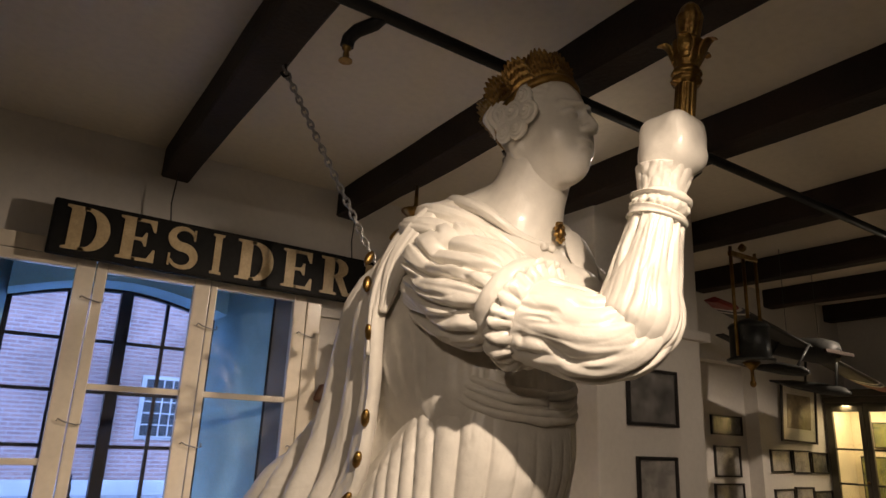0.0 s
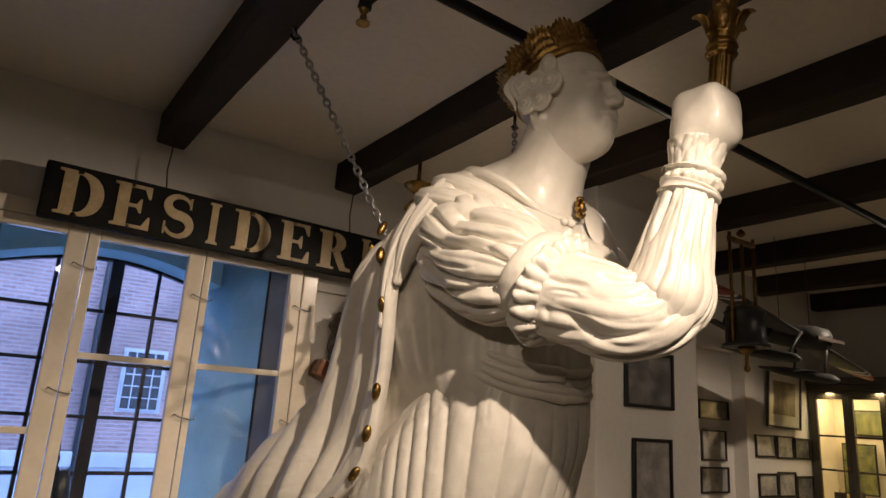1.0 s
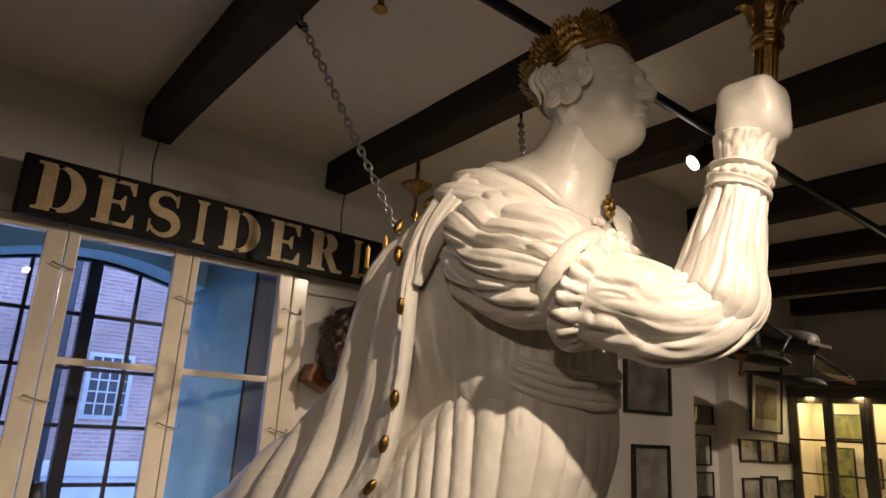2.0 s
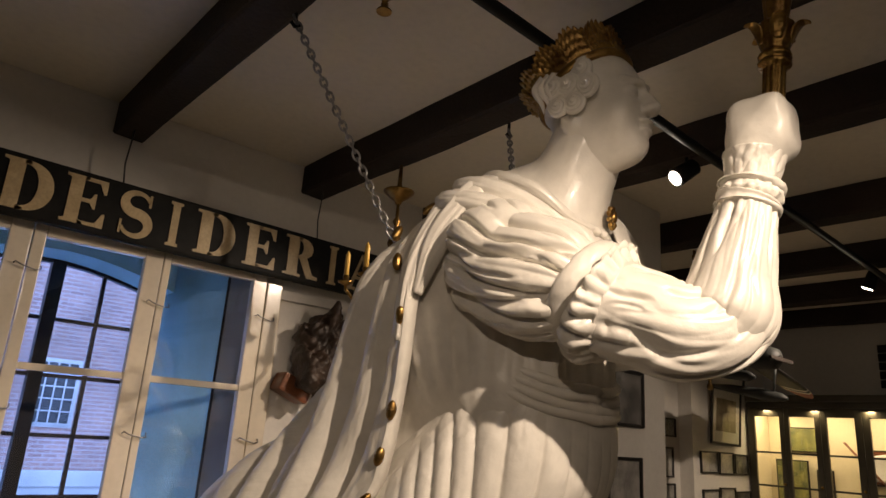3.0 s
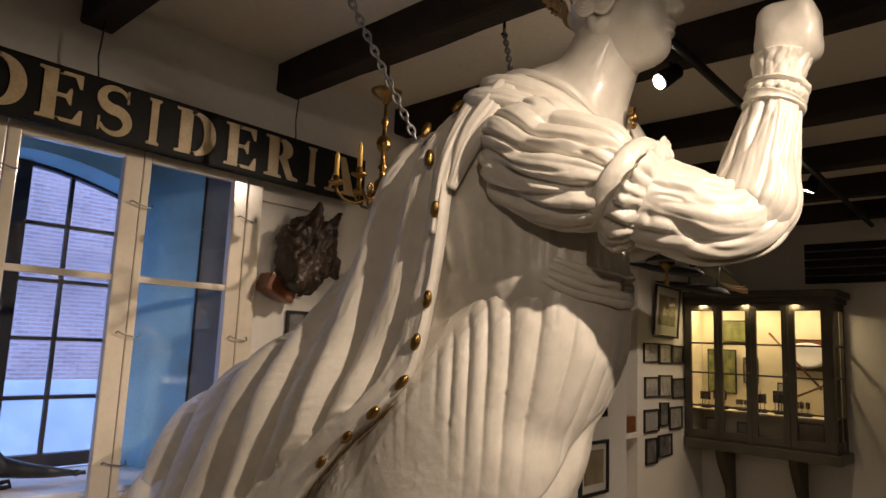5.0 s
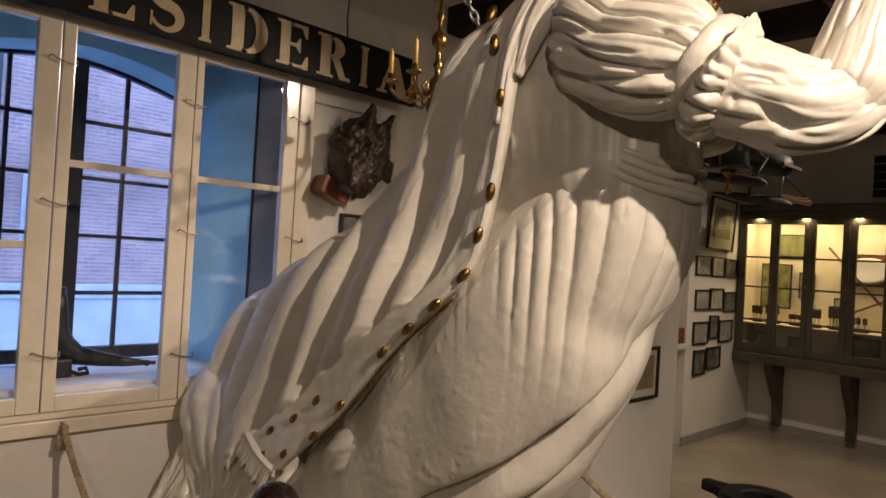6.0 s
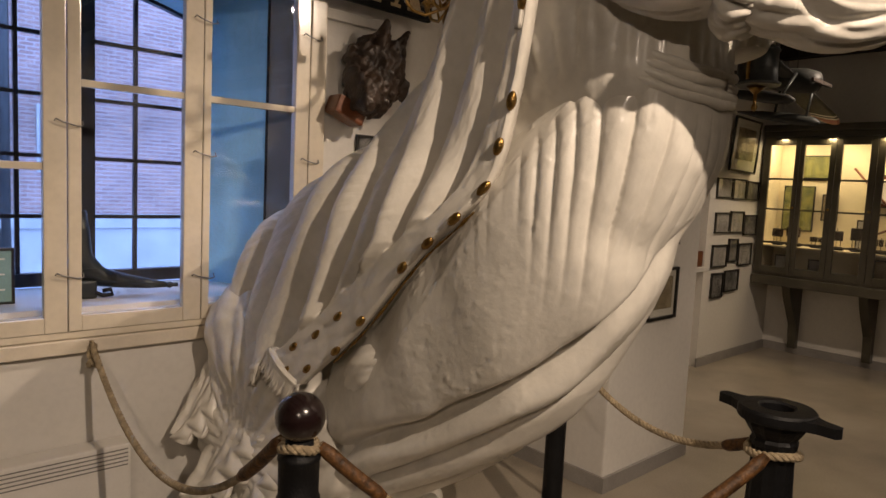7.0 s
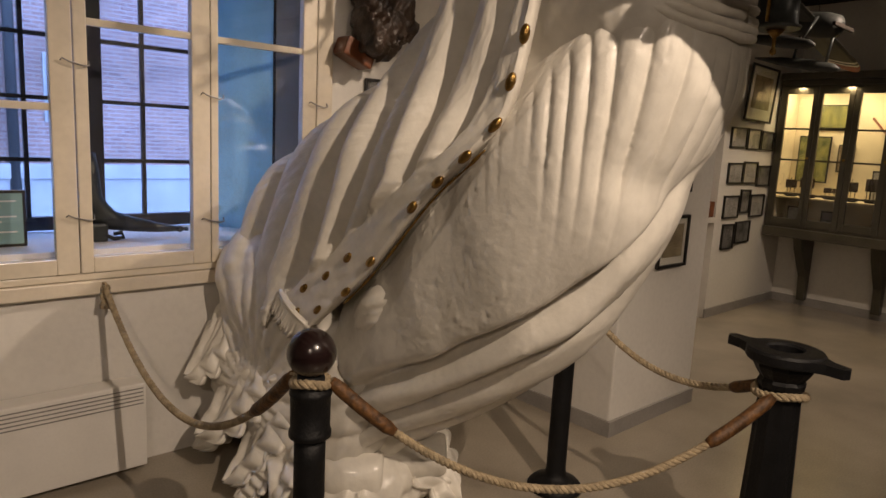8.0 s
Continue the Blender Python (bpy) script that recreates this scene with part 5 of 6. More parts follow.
for ang in (118, 298):
    bm = bmesh.new()
    plan_prism(bm, [(0.092, -0.045), (0.13, -0.026), (0.175, -0.020), (0.182, 0.0), (0.175, 0.018), (0.13, 0.024), (0.092, 0.045)], 0.848, 0.876)
    bmesh.ops.transform(bm, matrix=Matrix.Translation((CX, CY, 0)) @ Matrix.Rotation(radians(ang - 90 + 52), 4, "Z"), verts=bm.verts[:])
    part("lug", bm, BLACK, head_plate)

# ---- chains that hold the figurehead ----
def chain(a, b, name="chain", link=0.034):
    c = thing(name, a, "steel chain from beam to figurehead", "chain", "figurehead chains")
    a, b = Vector(a), Vector(b)
    d = b - a
    n = int(d.length / (link * 0.72))
    e1 = d.normalized().orthogonal().normalized()
    e2 = d.normalized().cross(e1)
    for k in range(n + 1):
        ctr, s = a + d * (k / n), (e1, e2)[k % 2]
        bm = bmesh.new()
        pts = [ctr + d.normalized() * (link * 0.5 * math.cos(t)) + s * (link * 0.27 * math.sin(t)) for t in (2 * math.pi * i / 12 for i in range(12))]
        sweep(bm, pts, 0.0036, 6, close=True)
        part("link", bm, STEEL, c)
    bm = bmesh.new()
    sweep(bm, [a + Vector((0, 0, 0.05)), a + Vector((0, 0, 0.0)), a + Vector((0.015, 0, -0.014)), a + Vector((0.0, 0.0, -0.024)), a + Vector((-0.014, 0, -0.012))], 0.006, 8)
    part("hook", bm, BLACK, c, "black screw hook in the beam")


chain((1.765, 4.77, 2.80), (2.06, 4.56, 2.12))
chain((2.715, 4.78, 2.785), (2.50, 4.50, 2.16))

# ---- brass chandelier ----
HX, HY = 2.655, 5.38
lamp = thing("chandelier", (HX, HY, 2.74), "small brass chandelier with yellow candles", "chandelier")
bm = bmesh.new()
lathe(bm, (HX, HY, 0), [(0.012, 2.60), (0.018, 2.615), (0.045, 2.635), (0.068, 2.655), (0.07, 2.662), (0.016, 2.665), (0.010, 2.70), (0.008, 2.785)], 20)
part("canopy", bm, BRASS, lamp)
bm = bmesh.new()
lathe(bm, (HX, HY, 0), [(0.004, 2.07), (0.012, 2.08), (0.034, 2.105), (0.042, 2.13), (0.034, 2.155), (0.012, 2.17), (0.02, 2.19), (0.036, 2.22), (0.03, 2.25), (0.012, 2.27), (0.012, 2.30), (0.022, 2.315), (0.012, 2.33), (0.010, 2.38), (0.028, 2.40), (0.034, 2.42), (0.026, 2.445), (0.010, 2.46), (0.008, 2.50), (0.018, 2.52), (0.008, 2.54), (0.007, 2.60)], 20)
part("stem", bm, BRASS, lamp)
for k in range(6):
    a = 2 * math.pi * k / 6 + 0.35
    u = Vector((math.cos(a), math.sin(a), 0))
    o = Vector((HX, HY, 0))
    bm = bmesh.new()
    sweep(bm, [o + u * r + Vector((0, 0, z)) for r, z in ((0.02, 2.21), (0.06, 2.17), (0.11, 2.15), (0.16, 2.165), (0.19, 2.20), (0.195, 2.225))], 0.007, 8)
    sweep(bm, [o + u * r + Vector((0, 0, z)) for r, z in ((0.10, 2.152), (0.12, 2.20), (0.095, 2.225), (0.075, 2.205), (0.09, 2.19))], 0.005, 8)
    lathe(bm, o + u * 0.195, [(0.008, 2.22), (0.032, 2.232), (0.034, 2.238), (0.012, 2.242), (0.014, 2.262), (0.010, 2.266)], 14)
    arm = part("arm", bm, BRASS, lamp)
    bm = bmesh.new()
    lathe(bm, o + u * 0.195, [(0.0105, 2.262), (0.010, 2.355), (0.006, 2.362), (0.002, 2.372)], 12)
    part("candle", bm, CANDLE, arm, "yellow wax candle")

# ---- carved dark head on the wall ----
relief = Carving()


def beast(x, y, z):
    p = (x, y, z)
    f = ball(p, (2.775, 6.06, 2.01), (0.15, 0.10, 0.19))
    f = smooth_min(f, ball(p, (2.705, 6.0, 1.89), (0.10, 0.09, 0.11)), 0.04)
    f = smooth_min(f, rod(p, (2.74, 5.99, 1.93), (2.66, 5.94, 1.84), 0.06, 0.045), 0.03)
    f = smooth_min(f, rod(p, (2.86, 6.0, 2.12), (2.92, 5.98, 2.22), 0.04, 0.015), 0.02)
    f = smooth_min(f, rod(p, (2.76, 6.0, 2.14), (2.78, 5.98, 2.25), 0.04, 0.015), 0.02)
    f = smooth_min(f, rod(p, (2.88, 6.04, 2.05), (2.96, 6.06, 1.90), 0.06, 0.03), 0.03)
    f = f - 0.022 * ripple(x * 42, (z + 0.6 * y) * 42, 90) - 0.010 * ripple(x * 90 + z * 30, z * 90, 91)
    return np.maximum(f, y - 6.157)


relief.level(beast, (2.54, 5.84, 1.70), (3.04, 6.18, 2.32), 0.010)
carved = relief.object("carved_head", [CARVED])
tagged(carved, "dark carved wooden animal head mounted on the wall", "carving")
bm = bmesh.new()
box(bm, (-0.085, -0.05, -0.045), (0.085, 0.06, 0.045), 0.012, pose(2.625, 6.07, 1.805, 0, 22, 0))
part("block", bm, REDWOOD, carved, "red-brown wooden block below the head")
slab("picture_rail_board", (2.535, 6.135, 2.235), (2.86, 6.158, 2.285), WALL, "short white moulded board on the wall", 0.005, "trim")


# ---- pictures ----
def picture(x0, x1, z0, z1, y, label, art=GREYP, rim=0.012, mount=0.0, tilt=0.0, group="framed papers", frame=None, lean=0.0):
    c = ((x0 + x1) / 2, y, (z0 + z1) / 2)
    w, h = (x1 - x0) / 2, (z1 - z0) / 2
    p = thing("framed_picture", c, label, "picture", group)
    p.matrix_basis = Matrix.Translation(c)
    bm = bmesh.new()
    for lo, hi in (((-w, -0.018, -h), (-w + rim, 0, h)), ((w - rim, -0.018, -h), (w, 0, h)), ((-w + rim, -0.018, -h), (w - rim, 0, -h + rim)), ((-w + rim, -0.018, h - rim), (w - rim, 0, h))):
        box(bm, Vector(lo) + Vector(c), Vector(hi) + Vector(c), 0.002)
    part("frame", bm, frame or FRAMEB, p)
    iw, ih = w - rim, h - rim
    bm = bmesh.new()
    box(bm, (c[0] - iw, y - 0.006, c[2] - ih), (c[0] + iw, y - 0.001, c[2] + ih))
    m = part("mount", bm, PAPER if mount else art, p)
    if mount:
        bm = bmesh.new()
        box(bm, (c[0] - iw + mount, y - 0.0085, c[2] - ih + mount * 1.3), (c[0] + iw - mount, y - 0.0062, c[2] + ih - mount))
        part("print", bm, art, m)
    bm = bmesh.new()
    box(bm, (c[0] - iw, y - 0.0125, c[2] - ih), (c[0] + iw, y - 0.0115, c[2] + ih))
    part("glass", bm, PANE, p).visible_shadow = False
    p.matrix_basis = pose(*c, lean, tilt, 0)
    return p


picture(3.735, 4.11, 1.733, 2.015, YP - 0.001, "black framed dark document under glass on the pier", DARKP, 0.016)
picture(3.79, 4.085, 1.22, 1.588, YP - 0.001, "black framed handwritten grey sheet on the pier", GREYP, 0.016)
picture(3.82, 4.105, 0.828, 1.10, YP - 0.001, "black framed photograph low on the pier", SEPIA, 0.016, 0.03)
s = 1.03
for x0, x1, z0, z1, art, lab in ((5.83, 6.23, 1.745, 1.895, DARKP, "small dark landscape photograph in a black frame"), (5.85, 6.18, 1.43, 1.665, GREYP, "small grey map in a black frame"), (5.83, 6.20, 1.19, 1.385, GREYP, "small grey print in a black frame")):
    picture(x0, x1, z0, z1, 6.119, lab, art, 0.014)
picture(6.56, 7.09, 1.715, 2.19, YG - 0.03, "large ship print in a cream mount and thin dark frame", SEPIA, 0.018, 0.07, 1.5, lean=3)
rows = [(6.40, 6.70, 1.478, 1.655, GREYP), (6.715, 6.98, 1.470, 1.655, GREYP), (6.995, 7.25, 1.472, 1.645, DARKP), (6.42, 6.70, 1.170, 1.352, GREYP), (6.71, 6.985, 1.168, 1.366, GREYP), (6.995, 7.275, 1.145, 1.335, DARKP),
        (6.41, 6.70, 0.867, 1.067, GREYP), (6.72, 6.91, 0.905, 1.117, DARKP), (6.925, 7.21, 0.863, 1.07, GREYP), (6.44, 6.665, 0.592, 0.816, DARKP), (6.69, 6.975, 0.633, 0.831, DARKP)]
for k, (x0, x1, z0, z1, art) in enumerate(rows):
    picture(x0, x1, z0, z1, YG - 0.001, "small black framed grey photograph on the gallery wall", art, 0.014, tilt=(k * 37 % 5 - 2) * 0.4)
boxr = thing("red_box", (6.16, 6.09, 0.96), "small red-brown wooden box on a white shelf", "box")
bm = bmesh.new()
box(bm, (6.06, 6.00, 0.887), (6.27, 6.115, 1.02), 0.006)
part("body", bm, REDWOOD, boxr)
slab("niche_shelf", (5.95, 5.97, 0.845), (6.29, 6.118, 0.885), WHITEP, "narrow white shelf in the niche", 0.004, "shelf")
picture(2.745, 2.90, 1.50, 1.705, YW - 0.002, "small dark framed picture behind the figurehead", DARKP, 0.014)

# ---- lit display cabinet ----
FX, BX = 7.28, 7.69
cab = thing("display_cabinet", (7.5, 5.34, 0.70), "grey-green glazed display cabinet with yellow light inside", "cabinet")
bm = bmesh.new()
box(bm, (FX - 0.05, 4.63, 2.115), (BX, 5.985, 2.175), 0.012)
box(bm, (FX - 0.025, 4.66, 2.065), (BX, 5.985, 2.115), 0.006)
part("cornice", bm, CABIN, cab)
bm = bmesh.new()
box(bm, (FX - 0.04, 4.65, 0.69), (BX, 5.985, 0.775), 0.010)
box(bm, (FX, 4.69, 0.775), (BX, 5.985, 0.80))
part("base", bm, CABIN, cab)
bm = bmesh.new()
box(bm, (BX - 0.02, 4.70, 0.80), (BX, 5.985, 2.065))
part("back_panel", bm, CABBACK, cab, "cream lining lit from above")
bm = bmesh.new()
box(bm, (FX + 0.02, 5.965, 0.80), (BX - 0.02, 5.985, 2.065))
part("side_panel", bm, CABBACK, cab)
bm = bmesh.new()
box(bm, (FX + 0.05, 4.72, 1.045), (BX - 0.02, 5.965, 1.06))
part("shelf", bm, CABBACK, cab)
edges = (5.985, 5.92, 5.70, 5.62, 5.41, 5.315, 5.10, 4.99, 4.78, 4.69)
for k in range(4):
    a, b = edges[2 * k + 1], edges[2 * k + 2]
    hi, lo = (edges[2 * k] + a) / 2 if k else 5.985, (b + edges[2 * k + 3]) / 2 if k < 3 else 4.69
    bm = bmesh.new()
    box(bm, (FX - 0.012, b, 0.80), (FX + 0.02, a, 0.865), 0.003)
    box(bm, (FX - 0.012, b, 1.99), (FX + 0.02, a, 2.065), 0.003)
    box(bm, (FX - 0.012, a, 0.80), (FX + 0.02, hi - 0.002, 2.065), 0.003)
    box(bm, (FX - 0.012, lo + 0.002, 0.80), (FX + 0.02, b, 2.065), 0.003)
    for z in (1.68, 1.40, 1.09):
        box(bm, (FX - 0.004, b, z - 0.008), (FX + 0.012, a, z + 0.008))
    door = part("door", bm, CABIN, cab)
    bm = bmesh.new()
    box(bm, (FX + 0.003, b, 0.865), (FX + 0.005, a, 1.99))
    part("pane", bm, PANE, door).visible_shadow = False
    bm = bmesh.new()
    bmesh.ops.create_uvsphere(bm, u_segments=10, v_segments=8, radius=0.012, matrix=Matrix.Translation((FX - 0.022, lo + 0.02, 1.42)))
    part("knob", bm, BRASS, door)
bm = bmesh.new()
for x in (FX + 0.02, 7.455, BX - 0.04):
    box(bm, (x, 4.69, 0.80), (x + 0.04, 4.72, 2.065), 0.003)
for z in (0.80, 1.06, 1.40, 1.68, 2.0):
    box(bm, (FX + 0.06, 4.695, z), (BX - 0.04, 4.715, z + (0.065 if z in (0.80, 2.0) else 0.016)))
side = part("end_frame", bm, CABIN, cab)
bm = bmesh.new()
box(bm, (FX + 0.06, 4.703, 0.865), (BX - 0.04, 4.705, 2.0))
part("pane", bm, PANE, side).visible_shadow = False
for y in (5.70, 5.06):
    bm = bmesh.new()
    pts = [(FX + 0.06, 0.69), (BX, 0.69), (BX, 0.06), (BX - 0.07, 0.06), (BX - 0.10, 0.30), (FX + 0.12, 0.56)]
    a = [bm.verts.new((x, y - 0.035, z)) for x, z in pts]
    b = [bm.verts.new((x, y + 0.035, z)) for x, z in pts]
    bm.faces.new(a)
    bm.faces.new(b[::-1])
    for k in range(len(a)):
        bm.faces.new((a[k - 1], a[k], b[k], b[k - 1]))
    part("bracket", bm, CABIN, cab)


def exhibit(y0, y1, z0, z1, x, art, label, frame=FRAMEB, rim=0.012):
    p = thing("framed_exhibit", (x, (y0 + y1) / 2, z0), label, "picture", "cabinet exhibits")
    bm = bmesh.new()
    box(bm, (x, y0, z0), (x + 0.015, y1, z1), 0.002)
    part("frame", bm, frame, p)
    bm = bmesh.new()
    box(bm, (x - 0.003, y0 + rim, z0 + rim), (x - 0.001, y1 - rim, z1 - rim))
    part("print", bm, art, p)


exhibit(5.46, 5.78, 1.70, 1.92, 7.648, GREENP, "dark framed green landscape on the cabinet's back")
exhibit(5.62, 5.90, 1.20, 1.63, 7.63, GREENP, "black framed yellow and green painting in the cabinet")
exhibit(5.42, 5.56, 1.31, 1.56, 7.645, SEPIA, "small framed brown photograph in the cabinet")
exhibit(5.11, 5.24, 1.07, 1.34, 7.60, GREYP, "grey framed print standing on the cabinet shelf")
exhibit(5.74, 5.86, 0.81, 0.97, 7.45, GREYP, "small black framed photograph at the cabinet's bottom")
exhibit(5.44, 5.58, 0.81, 0.95, 7.50, DARKP, "small dark framed card at the cabinet's bottom")
exhibit(4.84, 5.06, 0.81, 1.00, 7.55, SEPIA, "brown framed print low in the cabinet")
exhibit(4.80, 5.20, 1.46, 1.75, 7.655, REDWOOD, "red-brown wooden panel behind an oval dish")
dish = thing("oval_dish", (7.63, 4.98, 1.60), "white oval dish mounted in the cabinet", "dish", "cabinet exhibits")
bm = bmesh.new()
lathe(bm, (0, 0, 0), [(0.02, -0.012), (0.12, -0.012), (0.15, 0.004), (0.19, 0.012), (0.19, 0.018), (0.14, 0.010), (0.02, -0.004)], 32)
bmesh.ops.transform(bm, matrix=Matrix.Translation((7.635, 4.985, 1.60)) @ Matrix.Diagonal((1, 1, 0.62, 1)) @ Matrix.Rotation(radians(-90), 4, "Y"), verts=bm.verts[:])
part("dish", bm, WHITEP, dish)
for a, b in (((7.60, 5.30, 1.80), (7.58, 4.86, 1.30)), ((7.58, 4.84, 1.34), (7.57, 5.12, 1.20))):
    st = thing("wooden_stick", a, "slender brown stick leaning in the cabinet", "stick", "cabinet exhibits")
    bm = bmesh.new()
    sweep(bm, [a, b], 0.010, 8)
    part("shaft", bm, REDWOOD, st)
rng = random.Random(8)
for y, w, h in ((5.84, 0.07, 0.17), (5.70, 0.10, 0.20), (5.50, 0.08, 0.10), (5.33, 0.07, 0.19), (5.18, 0.06, 0.24), (4.98, 0.10, 0.13)):
    s = thing("ship_model", (7.42, y, 1.06), "small dark ship model on the cabinet shelf", "model", "cabinet exhibits")
    bm = bmesh.new()
    sweep(bm, [(7.42, y - w, 1.085), (7.42, y - w * 0.6, 1.078), (7.42, y + w * 0.5, 1.078), (7.42, y + w, 1.09)], [0.004, 0.018, 0.018, 0.006], 8)
    part("hull", bm, BLACK, s)
    bm = bmesh.new()
    for k in (-0.4, 0.1, 0.5):
        sweep(bm, [(7.42, y + w * k, 1.08), (7.42, y + w * k, 1.08 + h * (1 - abs(k) * 0.4))], 0.003, 6)
        box(bm, (7.418, y + w * k - 0.018, 1.09 + h * 0.3), (7.42, y + w * k + 0.018, 1.09 + h * 0.75))
    part("rig", bm, CARVED, s)
dk = thing("wall_panel", (7.68, 4.5, 2.27), "dark slatted wooden panel high on the wall", "panel")
for k in range(5):
    bm = bmesh.new()
    box(bm, (7.665, 4.0, 2.27 + 0.076 * k), (7.698, 4.99, 2.335 + 0.076 * k), 0.004)
    part("slat", bm, BEAM, dk)

# ---- model seaplane under the ceiling ----
plane = thing("model_seaplane", (5.6, 5.2, 2.3), "grey-green model seaplane with red and white wing bands", "model plane")
TIP0, TIP1 = Vector((4.66, 5.22, 2.50)), Vector((6.62, 5.22, 2.11))
along = (TIP1 - TIP0).normalized()
chord = Vector((-0.25, -0.95, -0.18)).normalized()
up = along.cross(chord).normalized()
if up.z < 0:
    up = -up


def wing(bm, f0, f1, w0, w1, th):
    r = []
    for f, w in ((f0, w0), (f1, w1)):
        c = TIP0.lerp(TIP1, f)
        r.append([bm.verts.new(c + chord * (w * a) + up * (th * b)) for a, b in ((0.5, 0), (0.42, 0.5), (0.1, 0.8), (-0.5, 0.05), (-0.5, -0.05), (0.1, -0.45), (0.42, -0.4))])
    for k in range(7):
        bm.faces.new((r[0][k - 1], r[0][k], r[1][k], r[1][k - 1]))
    bm.faces.new(r[0])
    bm.faces.new(r[1][::-1])


for f0, f1, w0, w1, mat, nm in ((0.0, 0.07, 0.14, 0.23, REDP, "wing_tip"), (0.07, 0.085, 0.23, 0.236, WHITEP, "wing_band"), (0.085, 0.105, 0.236, 0.24, BLUEP, "wing_band"), (0.105, 0.12, 0.24, 0.245, WHITEP, "wing_band"), (0.12, 0.88, 0.25, 0.25, GREENG, "wing"), (0.88, 0.895, 0.245, 0.24, WHITEP, "wing_band"), (0.895, 0.915, 0.24, 0.236, BLUEP, "wing_band"), (0.915, 0.93, 0.236, 0.23, WHITEP, "wing_band"), (0.93, 1.0, 0.23, 0.14, REDP, "wing_tip")):
    bm = bmesh.new()
    wing(bm, f0, f1, w0, w1, 0.03)
    part(nm, bm, mat, plane)
mid = TIP0.lerp(TIP1, 0.5)
bm = bmesh.new()
sweep(bm, [mid + chord * a for a in (0.26, 0.23, 0.14, 0.0, -0.3, -0.62)], [0.03, 0.07, 0.085, 0.08, 0.055, 0.015], 16)
part("fuselage", bm, GREENG, plane)
bm = bmesh.new()
sweep(bm, [mid + chord * 0.28, mid + chord * 0.26], [0.012, 0.022], 10)
box(bm, mid + chord * 0.27 - Vector((0.17, 0.01, 0.012)), mid + chord * 0.27 + Vector((0.17, 0.01, 0.012)), 0.004)
part("propeller", bm, BEAM, plane, "dark two-bladed propeller")
for sgn in (-1, 1):
    bm = bmesh.new()
    o = mid + along * (0.24 * sgn) - up * 0.20
    sweep(bm, [o + chord * a for a in (0.26, 0.21, 0.05, -0.2, -0.42)], [0.008, 0.032, 0.040, 0.030, 0.006], 12)
    fl = part("float", bm, GREENG, plane)
    for a in (0.15, -0.1):
        bm = bmesh.new()
        sweep(bm, [o + chord * a, mid + along * (0.16 * sgn) + chord * a], 0.009, 6)
        part("strut", bm, DARKG, fl)
bm = bmesh.new()
o = mid - chord * 0.56
for p in ([o + along * 0.24, o - along * 0.24, o - along * 0.2 - chord * 0.12, o + along * 0.2 - chord * 0.12], [o + up * 0.02, o + up * 0.2 - chord * 0.06, o + up * 0.18 - chord * 0.14, o - chord * 0.13]):
    nrm = (p[1] - p[0]).cross(p[2] - p[0]).normalized() * 0.006
    a = [bm.verts.new(q + nrm) for q in p]
    b = [bm.verts.new(q - nrm) for q in p]
    bm.faces.new(a)
    bm.faces.new(b[::-1])
    for k in range(4):
        bm.faces.new((a[k - 1], a[k], b[k], b[k - 1]))
part("tail", bm, GREENG, plane)
for f in (0.4, 0.6):
    q = TIP0.lerp(TIP1, f)
    bm = bmesh.new()
    sweep(bm, [q, Vector((q.x, q.y, ZC))], 0.002, 5)
    part("hanging_wire", bm, DARKG, plane)

# ---- hanging ship's lantern ----
LX, LY = 4.67, 5.0
lan = thing("ship_lantern", (LX, LY, 2.8), "tall dark brass ship's lantern hanging from a beam", "lantern")
bm = bmesh.new()
lathe(bm, (LX, LY, 0), [(0.008, 2.76), (0.02, 2.77), (0.026, 2.785), (0.015, 2.80), (0.006, 2.81)], 14)
box(bm, (LX - 0.13, LY - 0.012, 2.715), (LX + 0.13, LY + 0.012, 2.745), 0.004)
part("yoke", bm, BRASS, lan)
for dx in (-0.12, 0.12, 0.0):
    bm = bmesh.new()
    sweep(bm, [(LX + dx, LY, 2.77 if dx else 2.74), (LX + dx, LY, 2.14)], 0.010, 8)
    part("rod", bm, BRASS, lan)
bm = bmesh.new()
lathe(bm, (LX, LY, 0), [(0.125, 2.115), (0.13, 2.13), (0.11, 2.14), (0.105, 2.30), (0.115, 2.31), (0.10, 2.33), (0.03, 2.36)], 20)
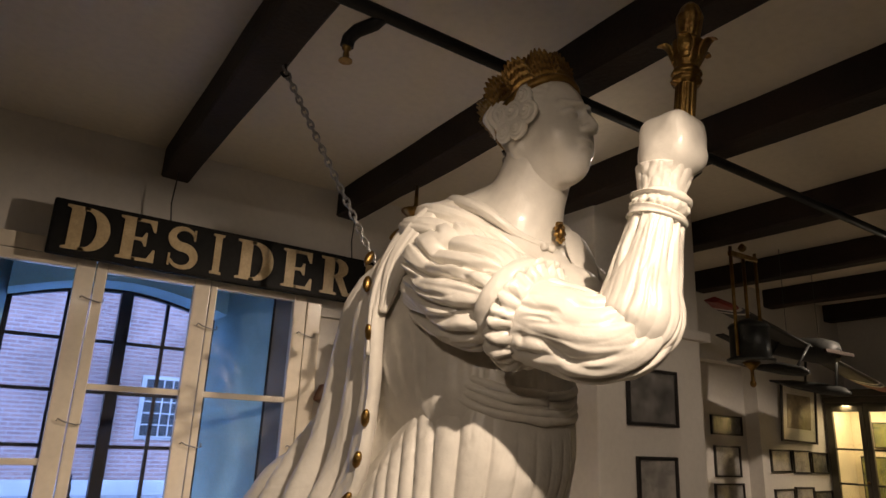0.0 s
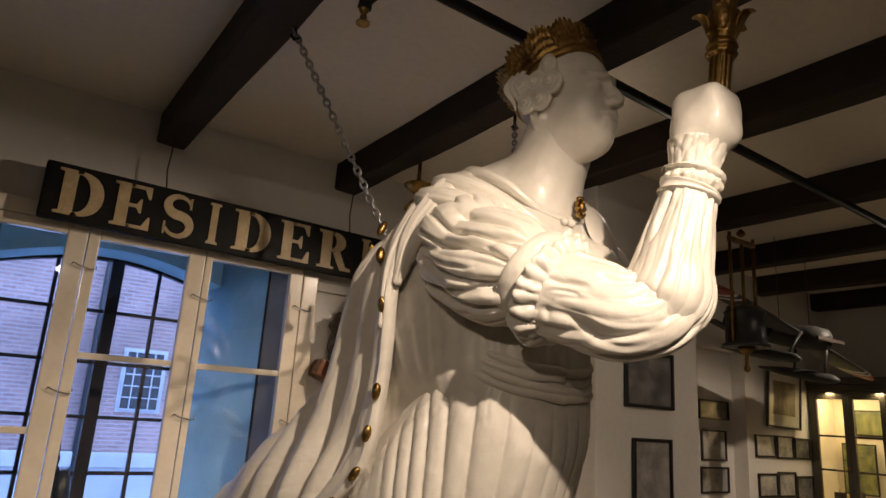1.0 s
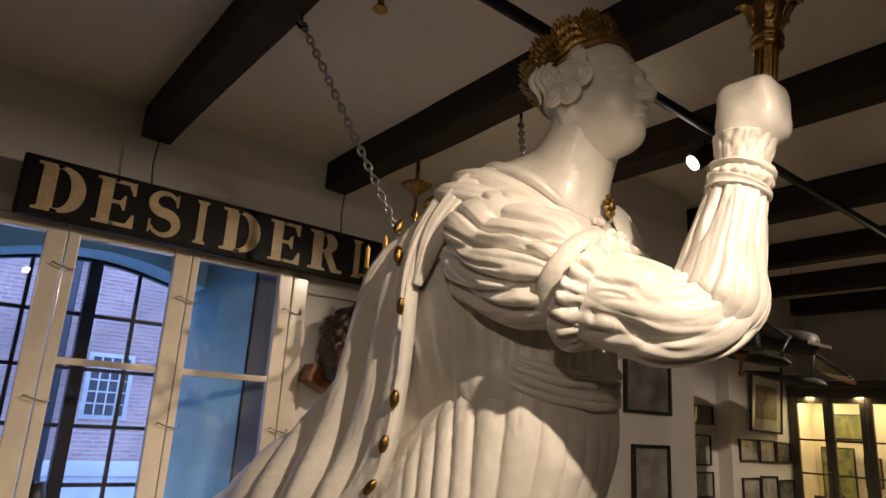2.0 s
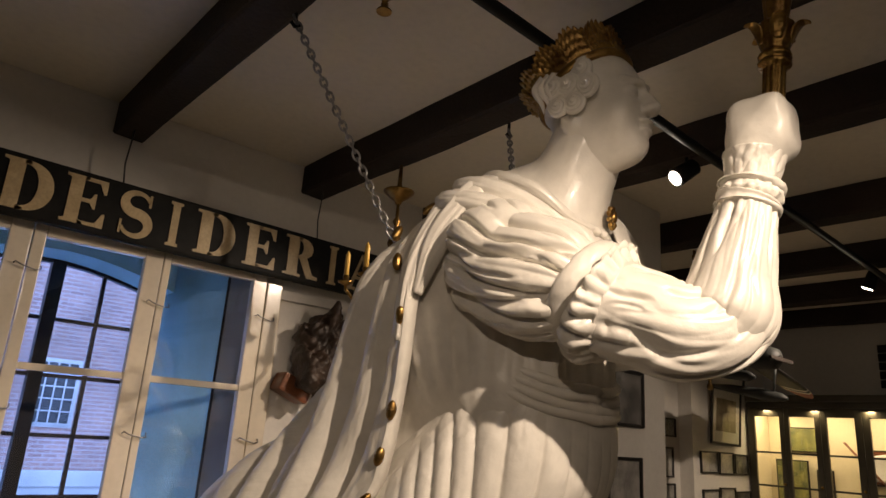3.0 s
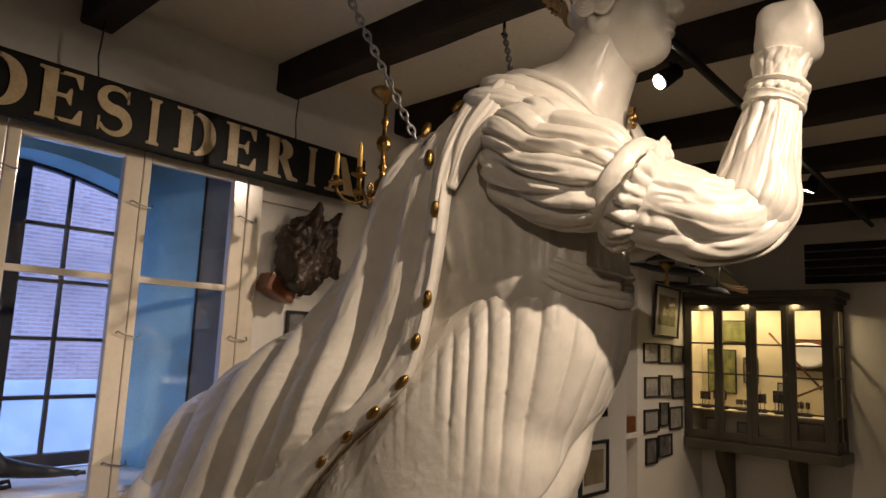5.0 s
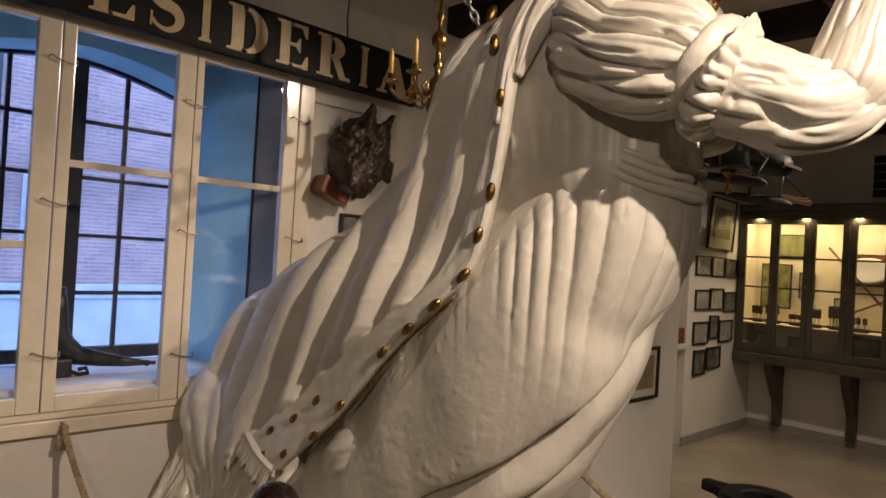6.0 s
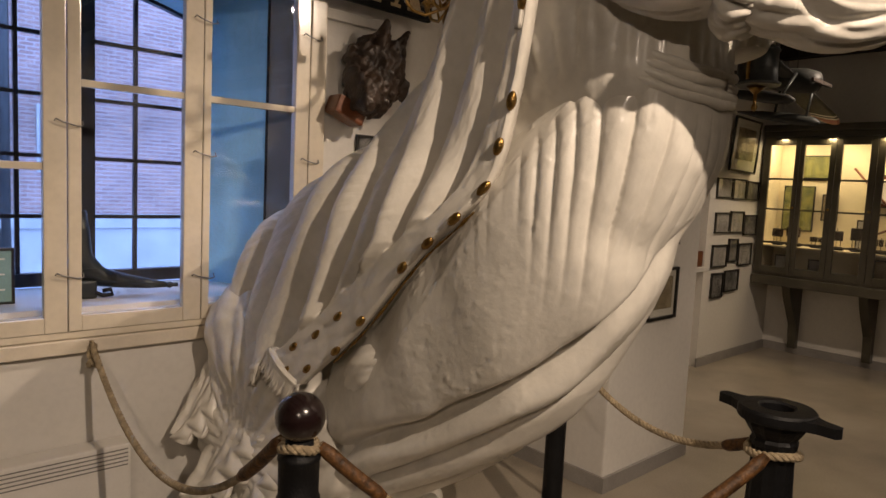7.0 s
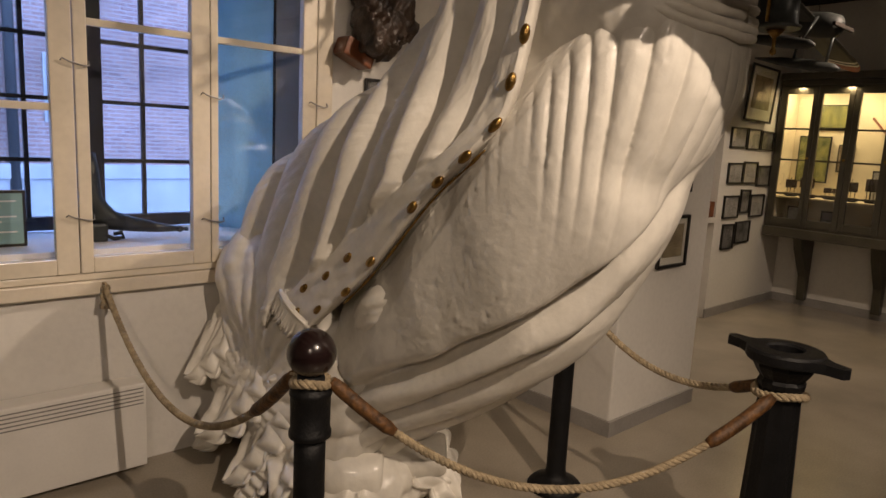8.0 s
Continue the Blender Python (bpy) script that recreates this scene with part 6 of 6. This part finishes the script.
part("body", bm, DARKG, lan)
bm = bmesh.new()
lathe(bm, (LX, LY, 0), [(0.004, 1.975), (0.016, 1.985), (0.018, 2.0), (0.010, 2.015), (0.010, 2.07), (0.03, 2.09), (0.05, 2.112)], 14)
part("finial", bm, BRASS, lan)

# ---- lamp rail, sprinkler, spotlights ----
railt = thing("lamp_rail", (3.0, 4.28, 2.76), "black lamp rail slung under the beams", "rail", kind="structure")
bm = bmesh.new()
sweep(bm, [(-2.5, 4.22, 2.765), (1.8, 4.25, 2.765), (7.6, 4.42, 2.765)], 0.020, 10)
part("rail", bm, BLACK, railt)
spr = thing("sprinkler", (1.80, 4.36, 2.68), "brass sprinkler head on a black pipe elbow", "sprinkler")
bm = bmesh.new()
sweep(bm, [(1.865, 4.255, 2.765), (1.85, 4.28, 2.745), (1.82, 4.33, 2.738), (1.81, 4.36, 2.725), (1.808, 4.365, 2.70)], 0.020, 12)
part("pipe", bm, BLACK, spr)
bm = bmesh.new()
lathe(bm, (1.808, 4.365, 0), [(0.020, 2.652), (0.020, 2.656), (0.007, 2.660), (0.010, 2.672), (0.007, 2.685), (0.013, 2.69), (0.013, 2.705)], 14)
part("head", bm, BRASS, spr)


def spotlight(eye, target, top, lit=True):
    s = thing("spotlight", eye, "small black ceiling spotlight, real or added for fill", "spotlight", "spotlights")
    e, d = Vector(eye), (Vector(target) - Vector(eye)).normalized()
    bm = bmesh.new()
    sweep(bm, [e - d * 0.12, e - d * 0.11, e - d * 0.02, e - d * 0.005], [0.02, 0.034, 0.040, 0.040], 18)
    part("housing", bm, BLACK, s)
    bm = bmesh.new()
    sweep(bm, [e - d * 0.07 + Vector((0, 0, 0.03)), (eye[0] - 0.07 * d.x, eye[1] - 0.07 * d.y, top)], 0.008, 8)
    part("arm", bm, BLACK, s)
    bm = bmesh.new()
    sweep(bm, [e - d * 0.0048, e - d * 0.001], 0.031, 18)
    part("lens", bm, GLOW, s, "glowing lamp lens")


# the last two fixtures only house the added fill lamps, out of view
for eye, target, top in SPOTS:
    spotlight(eye, target, top)
